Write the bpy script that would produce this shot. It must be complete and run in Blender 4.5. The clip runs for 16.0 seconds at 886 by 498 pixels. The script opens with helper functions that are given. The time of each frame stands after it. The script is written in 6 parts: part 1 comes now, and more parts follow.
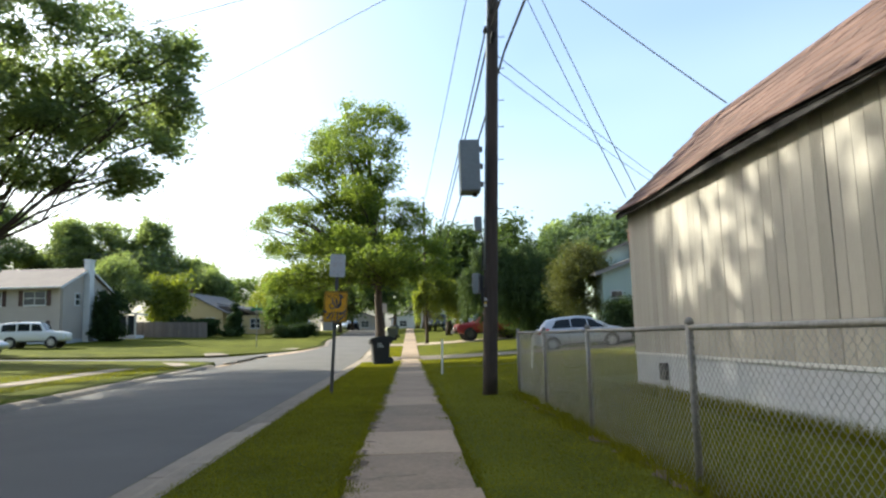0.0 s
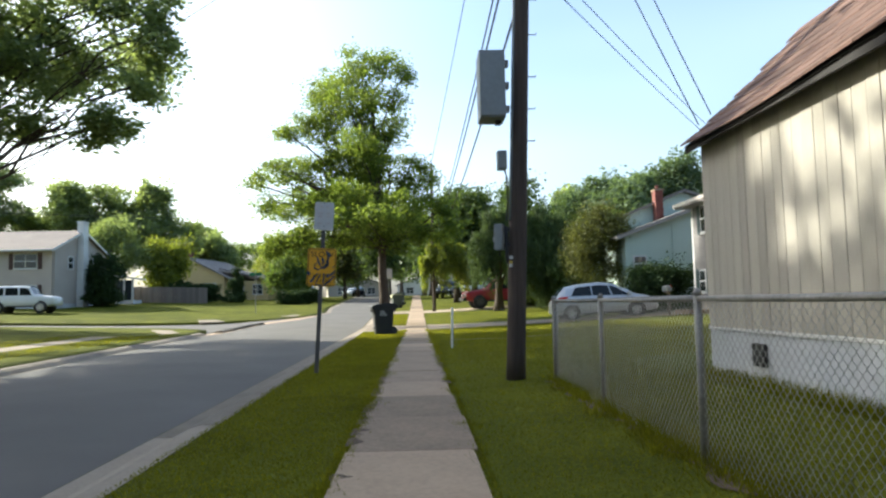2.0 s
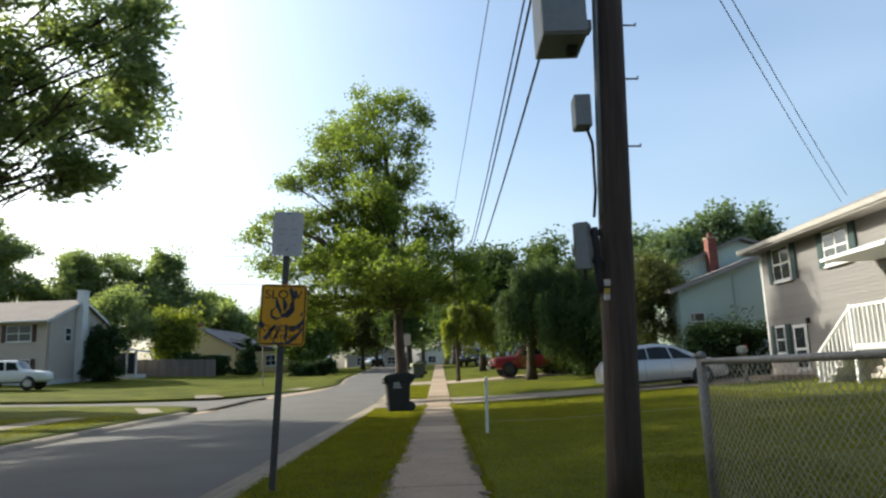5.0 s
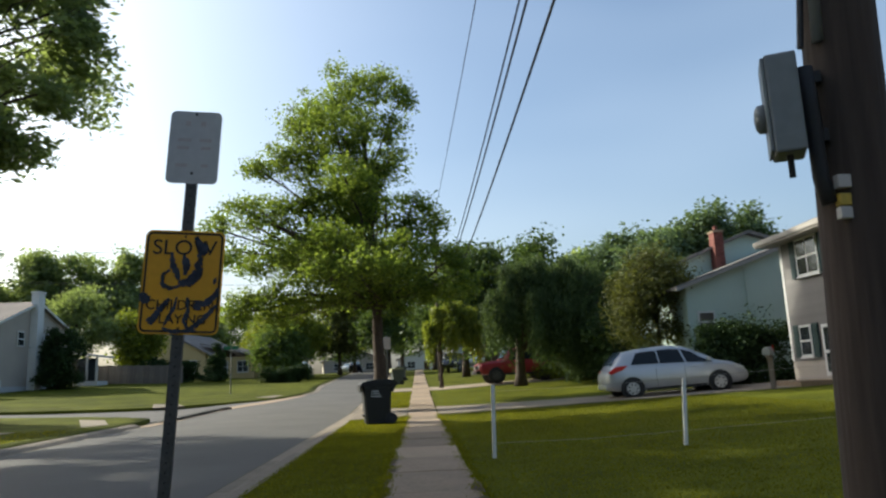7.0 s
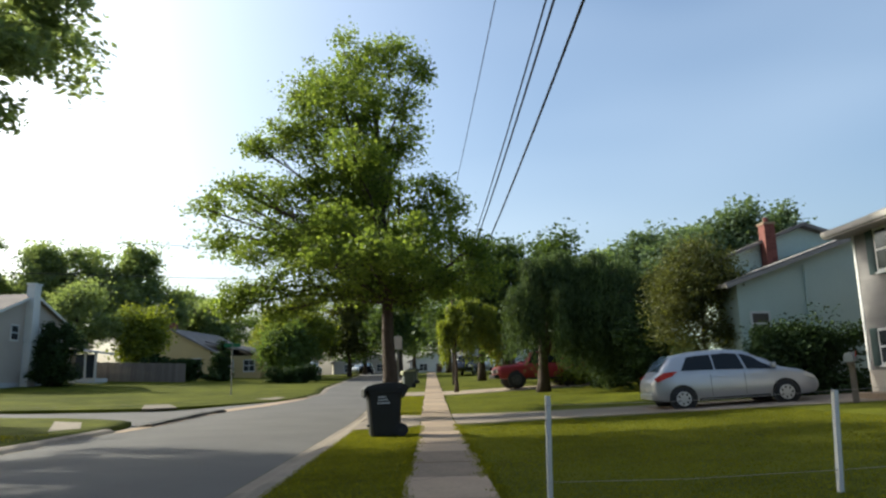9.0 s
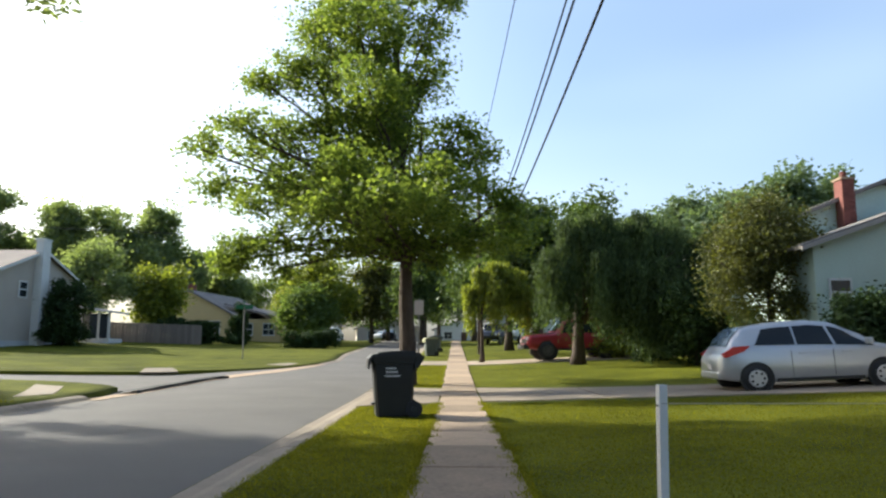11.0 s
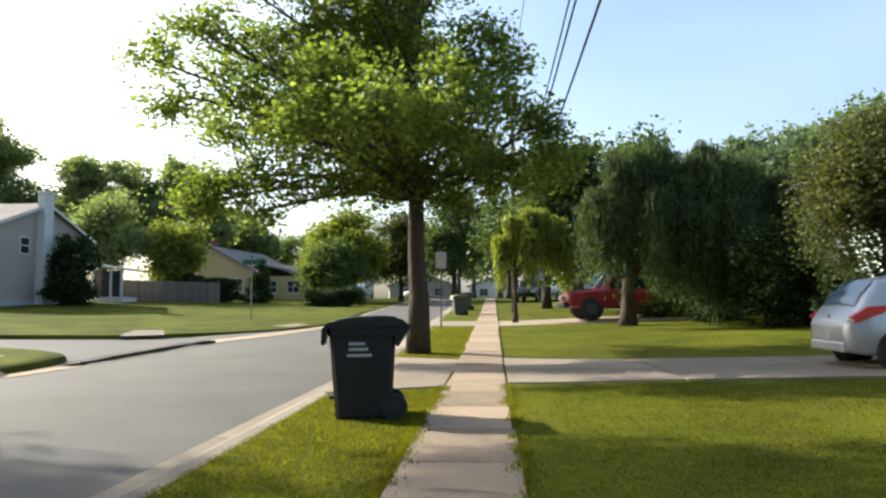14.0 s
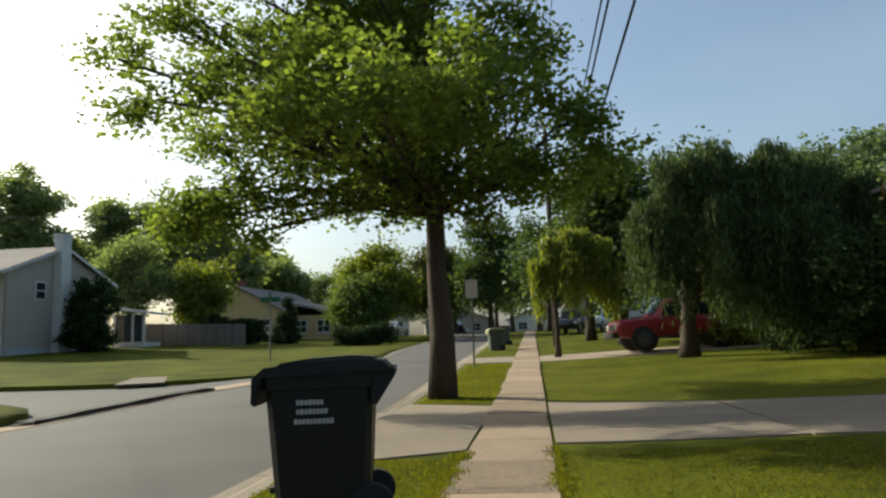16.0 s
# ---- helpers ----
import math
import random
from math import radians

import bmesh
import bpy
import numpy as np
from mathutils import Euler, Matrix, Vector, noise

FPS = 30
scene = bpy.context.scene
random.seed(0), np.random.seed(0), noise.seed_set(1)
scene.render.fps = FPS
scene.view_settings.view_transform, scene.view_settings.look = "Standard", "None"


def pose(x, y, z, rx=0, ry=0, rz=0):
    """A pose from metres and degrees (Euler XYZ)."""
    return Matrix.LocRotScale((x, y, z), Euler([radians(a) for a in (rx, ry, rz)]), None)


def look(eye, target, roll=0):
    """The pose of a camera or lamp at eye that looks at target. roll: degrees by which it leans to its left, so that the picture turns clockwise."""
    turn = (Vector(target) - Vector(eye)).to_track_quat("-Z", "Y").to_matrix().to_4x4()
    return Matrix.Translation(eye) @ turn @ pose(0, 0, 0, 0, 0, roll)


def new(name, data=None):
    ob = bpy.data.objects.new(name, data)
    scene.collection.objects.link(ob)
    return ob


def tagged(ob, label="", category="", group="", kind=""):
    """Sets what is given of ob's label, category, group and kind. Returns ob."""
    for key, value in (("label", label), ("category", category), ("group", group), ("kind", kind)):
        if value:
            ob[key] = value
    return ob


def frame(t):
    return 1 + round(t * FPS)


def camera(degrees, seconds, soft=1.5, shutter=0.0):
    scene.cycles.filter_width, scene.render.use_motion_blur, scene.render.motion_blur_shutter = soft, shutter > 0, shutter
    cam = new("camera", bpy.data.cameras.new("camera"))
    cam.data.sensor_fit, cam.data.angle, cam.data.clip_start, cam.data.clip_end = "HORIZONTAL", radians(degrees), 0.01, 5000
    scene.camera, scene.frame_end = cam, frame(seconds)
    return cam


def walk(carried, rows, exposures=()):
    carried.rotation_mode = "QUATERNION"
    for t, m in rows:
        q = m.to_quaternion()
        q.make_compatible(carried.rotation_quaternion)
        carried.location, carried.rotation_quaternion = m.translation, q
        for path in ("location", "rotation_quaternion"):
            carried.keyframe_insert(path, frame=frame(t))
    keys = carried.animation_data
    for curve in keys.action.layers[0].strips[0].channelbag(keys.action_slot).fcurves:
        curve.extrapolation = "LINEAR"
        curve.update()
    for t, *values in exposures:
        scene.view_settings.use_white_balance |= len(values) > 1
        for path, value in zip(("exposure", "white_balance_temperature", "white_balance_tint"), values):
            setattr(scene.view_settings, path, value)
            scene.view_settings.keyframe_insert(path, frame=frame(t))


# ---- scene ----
cam = camera(64.3, 16.0, 2.4)
PATH = [
    (0, (0.067, -0.419, 1.053), (0.166, 1.564, 1.296), -1.7),
    (0.5, (0.109, 0.323, 1.03), (0.172, 2.31, 1.252), -1.9),
    (1, (0.155, 1.024, 1.039), (0.245, 3.01, 1.255), -2.5),
    (1.5, (0.126, 1.727, 1.056), (0.215, 3.717, 1.23), -1.2),
    (2, (0.119, 2.38, 1.067), (0.195, 4.373, 1.219), -1.3),
    (2.5, (0.086, 3.123, 1.075), (0.112, 5.115, 1.262), -1.6),
    (3, (0.144, 3.799, 1.055), (0.189, 5.789, 1.25), -1.8),
    (3.5, (0.165, 4.538, 1.065), (0.184, 6.52, 1.332), -2.5),
    (3.7, (0.155, 4.831, 1.067), (0.175, 6.807, 1.373), -2.4),
    (5.8, (0.134, 7.814, 1.039), (0.159, 9.783, 1.387), -2.1),
    (6, (0.112, 8.101, 1.039), (0.167, 10.072, 1.374), -2.0),
    (6.5, (0.034, 8.831, 1.051), (0.068, 10.797, 1.412), -2.1),
    (7, (-0.041, 9.588, 1.065), (0.041, 11.553, 1.424), -2.4),
    (7.5, (-0.042, 10.314, 1.05), (0.095, 12.278, 1.4), -2.4),
    (8, (-0.092, 11.04, 1.077), (0.044, 13.002, 1.441), -2.2),
    (8.5, (-0.123, 11.782, 1.073), (-0.022, 13.745, 1.441), -2.4),
    (8.7, (-0.131, 12.094, 1.09), (-0.072, 14.059, 1.461), -1.9),
    (10.8, (-0.087, 15.329, 1.115), (-0.053, 17.308, 1.408), 0.3),
    (11, (-0.061, 15.635, 1.112), (-0.094, 17.614, 1.395), 0.0),
    (11.5, (-0.002, 16.348, 1.138), (-0.018, 18.338, 1.33), 0.4),
    (12, (0.066, 17.162, 1.158), (-0.048, 19.158, 1.241), 0.6),
    (12.5, (0.12, 17.863, 1.168), (0.029, 19.859, 1.252), 0.8),
    (13, (0.228, 18.619, 1.187), (0.065, 20.608, 1.309), 0.5),
    (13.5, (0.279, 19.348, 1.169), (0.159, 21.339, 1.32), 0.3),
    (14, (0.326, 20.029, 1.196), (0.185, 22.017, 1.359), -0.2),
    (14.5, (0.353, 20.64, 1.214), (0.252, 22.629, 1.39), -0.6),
    (15, (0.395, 21.43, 1.194), (0.238, 23.414, 1.396), -1.4),
    (15.5, (0.36, 22.238, 1.194), (0.185, 24.219, 1.412), -2.0),
    (16, (0.353, 22.94, 1.158), (0.111, 24.907, 1.424), -1.9),
]
walk(cam, [(t, look(eye, target, roll)) for t, eye, target, roll in PATH],
     [(0, 1.38, 5750, 2), (1, 1.12, 5800, 2), (2, 1.42, 5700, 2), (3.5, 1.25, 5700, 2), (6, 0.82, 5900, 2), (6.5, 1.05, 5900, 2), (7, 0.63, 5800, 2), (7.5, 1.05, 5950, 4), (8, 0.86, 5850, 4), (8.7, 0.7, 5800, 2), (11, 1.15, 5750, 4),
      (12, 1.6, 5850, 6), (12.5, 1.65, 5850, 7), (13.5, 1.5, 5850, 5), (14, 1.2, 5850, 4), (14.5, 0.8, 5800, 2), (15, 0.4, 5650, 0), (15.5, -0.03, 5600, 0), (16, 0.4, 6000, 0)])

# ---- light ----
SUN_AZ, SUN_EL = radians(-63), radians(30.5)      # azimuth from +y, minus is towards -x
to_sun = Vector((math.sin(SUN_AZ) * math.cos(SUN_EL), math.cos(SUN_AZ) * math.cos(SUN_EL), math.sin(SUN_EL)))
world = bpy.data.worlds.new("sky")
scene.world = world
world.use_nodes = True
wn, wl = world.node_tree.nodes, world.node_tree.links
wn.clear()
sky = wn.new("ShaderNodeTexSky")
sky.sky_type, sky.sun_disc = "NISHITA", False
sky.sun_elevation, sky.sun_rotation = SUN_EL, SUN_AZ
sky.air_density, sky.dust_density, sky.ozone_density = 1.0, 4.5, 1.0
wbg, wout = wn.new("ShaderNodeBackground"), wn.new("ShaderNodeOutputWorld")
wbg.inputs["Strength"].default_value = 0.125
wtc, wmap, wno, wrg, wmx = (wn.new("ShaderNode" + k) for k in ("TexCoord", "Mapping", "TexNoise", "MapRange", "Mix"))
wmap.inputs["Scale"].default_value = (1.0, 1.0, 3.2)
wno.inputs["Scale"].default_value, wno.inputs["Detail"].default_value, wno.inputs["Roughness"].default_value = 1.3, 2, 0.45
wrg.inputs["From Min"].default_value, wrg.inputs["From Max"].default_value, wrg.inputs["To Max"].default_value = 0.46, 0.78, 0.26
wrg.inputs["To Min"].default_value = 0.03
wmx.data_type = "RGBA"
wmx.inputs["B"].default_value = (5.6, 5.8, 6.2, 1)
wl.new(wtc.outputs["Generated"], wmap.inputs[0])
wl.new(wmap.outputs[0], wno.inputs["Vector"])
wl.new(wno.outputs["Fac"], wrg.inputs["Value"])
wl.new(wrg.outputs[0], wmx.inputs["Factor"])
wl.new(sky.outputs[0], wmx.inputs["A"])
wl.new(wmx.outputs["Result"], wbg.inputs[0])
wl.new(wbg.outputs[0], wout.inputs[0])
sun = new("sun", bpy.data.lights.new("sun", "SUN"))
sun.data.energy, sun.data.angle, sun.data.color = 5.0, radians(0.6), (1.0, 0.88, 0.69)
sun.matrix_world = look(to_sun * 100, (0, 0, 0))

# ---- materials ----


def mat(name, col, rough=0.7, metal=0.0, var=0.25, fine=60.0, coarse=2.0, bump=0.15, dist=0.01, spec=0.4, hue=None, per="", stretch=(1, 1, 1), trans=0.0):
    """A surface with grain at two scales, relief and, per piece or island, a small change of tone."""
    m = bpy.data.materials.new(name)
    m.use_nodes = True
    n, l = m.node_tree.nodes, m.node_tree.links
    b = n["Principled BSDF"]
    tc, mp = n.new("ShaderNodeTexCoord"), n.new("ShaderNodeMapping")
    mp.inputs["Scale"].default_value = stretch
    l.new(tc.outputs["Object"], mp.inputs["Vector"])
    n1, n2 = n.new("ShaderNodeTexNoise"), n.new("ShaderNodeTexNoise")
    for t, s, d in ((n1, fine, 4), (n2, coarse, 5)):
        t.inputs["Scale"].default_value, t.inputs["Detail"].default_value = s, d
        l.new(mp.outputs[0], t.inputs["Vector"])
    mix = n.new("ShaderNodeMath")
    mix.operation = "ADD"
    l.new(n1.outputs["Fac"], mix.inputs[0])
    l.new(n2.outputs["Fac"], mix.inputs[1])
    last = mix.outputs[0]
    if per:
        rnd = n.new("ShaderNodeObjectInfo") if per == "object" else n.new("ShaderNodeNewGeometry")
        sock = rnd.outputs["Random"] if per == "object" else rnd.outputs["Random Per Island"]
        add = n.new("ShaderNodeMath")
        add.operation = "MULTIPLY_ADD"
        add.inputs[1].default_value = 0.9
        l.new(sock, add.inputs[0])
        l.new(last, add.inputs[2])
        last = add.outputs[0]
    rng = n.new("ShaderNodeMapRange")
    rng.inputs["From Min"].default_value, rng.inputs["From Max"].default_value = (0.6, 1.4) if not per else (0.7, 2.1)
    l.new(last, rng.inputs["Value"])
    ramp = n.new("ShaderNodeMix")
    ramp.data_type = "RGBA"
    dark = [c * (1 - var) for c in col]
    light = [min(1, c * (1 + var)) for c in (hue or col)]
    ramp.inputs["A"].default_value, ramp.inputs["B"].default_value = (*dark, 1), (*light, 1)
    l.new(rng.outputs[0], ramp.inputs["Factor"])
    l.new(ramp.outputs["Result"], b.inputs["Base Color"])
    b.inputs["Roughness"].default_value, b.inputs["Metallic"].default_value = rough, metal
    b.inputs["Specular IOR Level"].default_value = spec
    if bump:
        bp = n.new("ShaderNodeBump")
        bp.inputs["Strength"].default_value, bp.inputs["Distance"].default_value = bump, dist
        l.new(mix.outputs[0], bp.inputs["Height"])
        l.new(bp.outputs[0], b.inputs["Normal"])
    if trans:
        tr, ms = n.new("ShaderNodeBsdfTranslucent"), n.new("ShaderNodeMixShader")
        gain = n.new("ShaderNodeMix")
        gain.data_type, gain.blend_type = "RGBA", "MULTIPLY"
        gain.inputs["Factor"].default_value = 1
        gain.inputs["B"].default_value = (1.35, 1.32, 0.55, 1)
        l.new(ramp.outputs["Result"], gain.inputs["A"])
        l.new(gain.outputs["Result"], tr.inputs[0])
        ms.inputs[0].default_value = trans
        l.new(b.outputs[0], ms.inputs[1])
        l.new(tr.outputs[0], ms.inputs[2])
        l.new(ms.outputs[0], n["Material Output"].inputs["Surface"])
    return m


def glass_dark(name, col=(0.02, 0.025, 0.03)):
    m = mat(name, col, 0.06, var=0.1, bump=0, spec=0.8)
    return m


M = dict(
    grass=mat("grass", (0.0288, 0.0384, 0.0048), 0.95, var=0.3, fine=38, coarse=0.55, bump=0.4, dist=0.03, hue=(0.099, 0.104, 0.009), spec=0.05),
    blade=mat("grass_blade", (0.078, 0.09, 0.01), 0.85, var=0.2, fine=3, coarse=0.6, bump=0, hue=(0.155, 0.15, 0.013), per="island", trans=0.62, spec=0.2),
    asphalt=mat("asphalt", (0.082, 0.074, 0.068), 0.86, var=0.28, fine=120, coarse=0.5, bump=0.35, dist=0.006),
    concrete=mat("concrete", (0.235, 0.172, 0.116), 0.92, var=0.5, fine=26, coarse=1.7, bump=0.3, dist=0.006, per="object"),
    kerb=mat("kerb_concrete", (0.185, 0.15, 0.112), 0.92, var=0.42, fine=30, coarse=2.6, bump=0.35, dist=0.006, per="object"),
    drive=mat("drive_concrete", (0.23, 0.182, 0.134), 0.92, var=0.35, fine=40, coarse=0.8, bump=0.3, dist=0.006, per="object"),
    earth=mat("bare_earth", (0.084, 0.057, 0.035), 0.95, var=0.4, fine=30, coarse=3, bump=0.8, dist=0.02),
    joint=mat("joint_soil", (0.09, 0.075, 0.05), 0.95, var=0.4, fine=30, coarse=5, bump=0.6, dist=0.01),
    bark=mat("bark", (0.06, 0.043, 0.032), 0.95, var=0.45, fine=22, coarse=5, bump=1.0, dist=0.03, stretch=(1, 1, 0.25)),
    polewood=mat("pole_wood", (0.062, 0.046, 0.038), 0.9, var=0.4, fine=40, coarse=6, bump=0.8, dist=0.01, stretch=(1, 1, 0.06)),
    leaf_a=mat("leaf_maple", (0.075, 0.132, 0.038), 0.5, var=0.4, fine=1.2, coarse=0.35, bump=0, hue=(0.15, 0.19, 0.046), per="island", trans=0.66, spec=0.2),
    leaf_b=mat("leaf_dark", (0.075, 0.12, 0.042), 0.55, var=0.4, fine=1.2, coarse=0.3, bump=0, hue=(0.115, 0.158, 0.052), per="island", trans=0.5, spec=0.2),
    # Leaf colour paled and more translucent to hold the haze over these trees.
    leaf_c=mat("leaf_haze_pale", (0.14, 0.19, 0.105), 0.6, var=0.35, fine=1, coarse=0.3, bump=0, hue=(0.2, 0.245, 0.135), per="island", trans=0.64, spec=0.2),
    leaf_d=mat("leaf_willow", (0.034, 0.058, 0.03), 0.6, var=0.45, fine=1, coarse=0.6, bump=0, hue=(0.075, 0.105, 0.042), per="island", trans=0.3, spec=0.08),
    leaf_e=mat("leaf_yellow_green", (0.1, 0.14, 0.02), 0.55, var=0.4, fine=1, coarse=0.5, bump=0, hue=(0.18, 0.205, 0.03), per="island", trans=0.5),
    leaf_f=mat("leaf_olive", (0.042, 0.058, 0.022), 0.55, var=0.45, fine=1, coarse=0.6, bump=0, hue=(0.1, 0.105, 0.036), per="island", trans=0.42, spec=0.2),
    leaf_g=mat("leaf_conifer", (0.022, 0.042, 0.016), 0.6, var=0.4, fine=2, coarse=0.5, bump=0, hue=(0.038, 0.062, 0.022), per="island", trans=0.2, spec=0.12),
    leaf_h=mat("leaf_deep_green", (0.04, 0.07, 0.028), 0.55, var=0.4, fine=1.2, coarse=0.3, bump=0, hue=(0.08, 0.115, 0.036), per="island", trans=0.4, spec=0.2),
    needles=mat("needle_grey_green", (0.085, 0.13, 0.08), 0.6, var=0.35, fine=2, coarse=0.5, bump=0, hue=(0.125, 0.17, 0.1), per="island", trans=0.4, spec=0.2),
    plank=mat("painted_board", (0.345, 0.315, 0.268), 0.88, var=0.2, fine=30, coarse=1.6, bump=0.35, dist=0.004, stretch=(4, 4, 0.35), per="object"),
    skirt=mat("white_skirting", (0.42, 0.43, 0.45), 0.7, var=0.12, fine=10, coarse=1.5, bump=0.1),
    shingle=mat("brown_shingle", (0.105, 0.062, 0.048), 0.95, var=0.4, fine=18, coarse=1.5, bump=0.8, dist=0.015, per="object"),
    shingle_grey=mat("grey_shingle", (0.17, 0.155, 0.145), 0.92, var=0.25, fine=9, coarse=0.8, bump=0.6, dist=0.02),
    shingle_pale=mat("pale_shingle", (0.150, 0.123, 0.111), 0.92, var=0.2, fine=9, coarse=0.8, bump=0.5, dist=0.02),
    # Near-black: puts the eave's shade into the colour; also used on the gutter lip.
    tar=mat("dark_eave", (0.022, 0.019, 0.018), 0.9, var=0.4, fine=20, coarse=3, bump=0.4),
    galv=mat("galvanised_steel", (0.33, 0.33, 0.33), 0.5, 0.75, var=0.25, fine=60, coarse=6, bump=0.1),
    galv_worn=mat("worn_galvanised_steel", (0.2, 0.19, 0.175), 0.65, 0.25, var=0.35, fine=40, coarse=5, bump=0.2),
    greybox=mat("grey_painted_metal", (0.2, 0.215, 0.225), 0.5, 0.1, var=0.12, fine=20, coarse=2, bump=0.05),
    black=mat("black_rubber", (0.018, 0.018, 0.019), 0.75, var=0.3, fine=30, coarse=4, bump=0.1),
    binplastic=mat("black_moulded_plastic", (0.011, 0.0115, 0.012), 0.5, var=0.3, fine=80, coarse=3, bump=0.12, dist=0.003),
    binold=mat("grey_green_plastic", (0.075, 0.085, 0.075), 0.55, var=0.25, fine=50, coarse=3, bump=0.12),
    yellowlid=mat("yellow_plastic_lid", (0.3, 0.29, 0.16), 0.55, var=0.2, fine=40, coarse=3, bump=0.1),
    signyellow=mat("sign_yellow", (0.68, 0.335, 0.012), 0.5, var=0.1, fine=25, coarse=3, bump=0.03),
    signblack=mat("sign_black", (0.02, 0.018, 0.016), 0.6, var=0.2, bump=0),
    spray=mat("sprayed_paint", (0.045, 0.05, 0.075), 0.5, var=0.5, fine=25, coarse=8, bump=0.05, hue=(0.09, 0.1, 0.14)),
    platewhite=mat("faded_plate", (0.5, 0.48, 0.47), 0.5, var=0.1, fine=18, coarse=4, bump=0.03),
    fadedred=mat("faded_red_print", (0.46, 0.39, 0.37), 0.55, var=0.1, bump=0),
    trim=mat("beige_trim", (0.29, 0.265, 0.24), 0.6, var=0.12, fine=20, coarse=2, bump=0.06),
    postdark=mat("dull_steel_post", (0.085, 0.08, 0.075), 0.6, 0.3, var=0.35, fine=40, coarse=5, bump=0.15),
    white=mat("white_paint", (0.62, 0.61, 0.59), 0.55, var=0.1, fine=30, coarse=2, bump=0.06),
    siding=mat("grey_siding", (0.155, 0.143, 0.138), 0.65, var=0.1, fine=25, coarse=1, bump=0.1, per="object"),
    siding_green=mat("pale_green_siding", (0.45, 0.54, 0.48), 0.7, var=0.1, fine=20, coarse=0.8, bump=0.1),
    siding_beige=mat("beige_siding", (0.4, 0.35, 0.3), 0.7, var=0.1, fine=20, coarse=0.8, bump=0.1),
    siding_yellow=mat("yellow_siding", (0.5, 0.38, 0.19), 0.7, var=0.1, fine=20, coarse=0.8, bump=0.1),
    brick=mat("red_brick", (0.16, 0.058, 0.046), 0.9, var=0.35, fine=25, coarse=4, bump=0.5, per="object"),
    shutter=mat("dark_green_shutter", (0.022, 0.045, 0.045), 0.6, var=0.15, bump=0.05),
    shutter_brown=mat("brown_shutter", (0.06, 0.028, 0.022), 0.6, var=0.15, bump=0.05),
    glass=glass_dark("window_glass", (0.035, 0.04, 0.045)),
    carglass=mat("car_glass", (0.012, 0.015, 0.018), 0.1, var=0.1, bump=0, spec=0.3),
    silver=mat("silver_car_paint", (0.47, 0.48, 0.5), 0.28, 0.4, var=0.05, bump=0, spec=0.6),
    carwhite=mat("white_car_paint", (0.66, 0.66, 0.66), 0.3, 0.0, var=0.04, bump=0, spec=0.6),
    # Blue-grey base stands in for the sky mirrored in car glass.
    reargl=mat("sky_tinted_glass", (0.1, 0.14, 0.19), 0.08, var=0.15, fine=3, coarse=1, bump=0, spec=0.8),
    carred=mat("red_car_paint", (0.26, 0.012, 0.022), 0.32, 0.0, var=0.08, bump=0, spec=0.6),
    cardark=mat("dark_car_paint", (0.02, 0.024, 0.035), 0.25, 0.2, var=0.08, bump=0, spec=0.6),
    lamp_red=mat("red_lamp_lens", (0.55, 0.012, 0.012), 0.25, var=0.1, bump=0, spec=0.7),
    lamp_clear=mat("clear_lamp_lens", (0.65, 0.65, 0.62), 0.15, var=0.1, bump=0, spec=0.7),
    trimblack=mat("black_trim", (0.02, 0.02, 0.02), 0.5, var=0.2, bump=0),
    rim=mat("wheel_rim", (0.5, 0.5, 0.51), 0.35, 0.6, var=0.1, bump=0),
    cable=mat("cable_black", (0.02, 0.02, 0.022), 0.6, var=0.2, bump=0),
    oldfence=mat("weathered_wood", (0.16, 0.135, 0.115), 0.9, var=0.3, fine=30, coarse=2, bump=0.3, stretch=(3, 3, 0.3), per="object"),
    streetgreen=mat("street_sign_green", (0.02, 0.13, 0.06), 0.45, var=0.1, bump=0),
    tagyellow=mat("yellow_tag", (0.5, 0.36, 0.06), 0.5, var=0.2, bump=0),
)

# ---- builders ----


def obj(name, bm, material, smooth=False):
    me = bpy.data.meshes.new(name)
    bmesh.ops.recalc_face_normals(bm, faces=bm.faces)
    bm.to_mesh(me)
    bm.free()
    me.materials.append(M[material])
    if smooth:
        me.shade_smooth()
    return me


def part(name, bm, material, parent, label="", smooth=False):
    ob = new(name, bm if isinstance(bm, bpy.types.Mesh) else obj(name, bm, material, smooth))
    ob.parent = parent
    if label:
        ob["label"] = label
    return ob


def thing(name, x, y, z, label, category, group="", rz=0.0, rx=0.0, ry=0.0):
    ob = new(name)
    ob.empty_display_size = 0.2
    ob.matrix_world = pose(x, y, z, rx, ry, rz)
    return tagged(ob, label, category, group)


def structure(name, bm, material, label="", category="", smooth=False):
    ob = new(name, bm if isinstance(bm, bpy.types.Mesh) else obj(name, bm, material, smooth))
    return tagged(ob, label, category, "", "structure")


def box(x0, x1, y0, y1, z0, z1, bevel=0.0, bm=None):
    bm = bm or bmesh.new()
    vs = [bm.verts.new((x, y, z)) for x in (x0, x1) for y in (y0, y1) for z in (z0, z1)]
    fs = [bm.faces.new([vs[i] for i in f]) for f in ((0, 1, 3, 2), (4, 6, 7, 5), (0, 4, 5, 1), (2, 3, 7, 6), (0, 2, 6, 4), (1, 5, 7, 3))]
    if bevel:
        es = list({e for f in fs for e in f.edges})
        bmesh.ops.bevel(bm, geom=es, offset=bevel, segments=2, affect="EDGES", profile=0.5)
    return bm


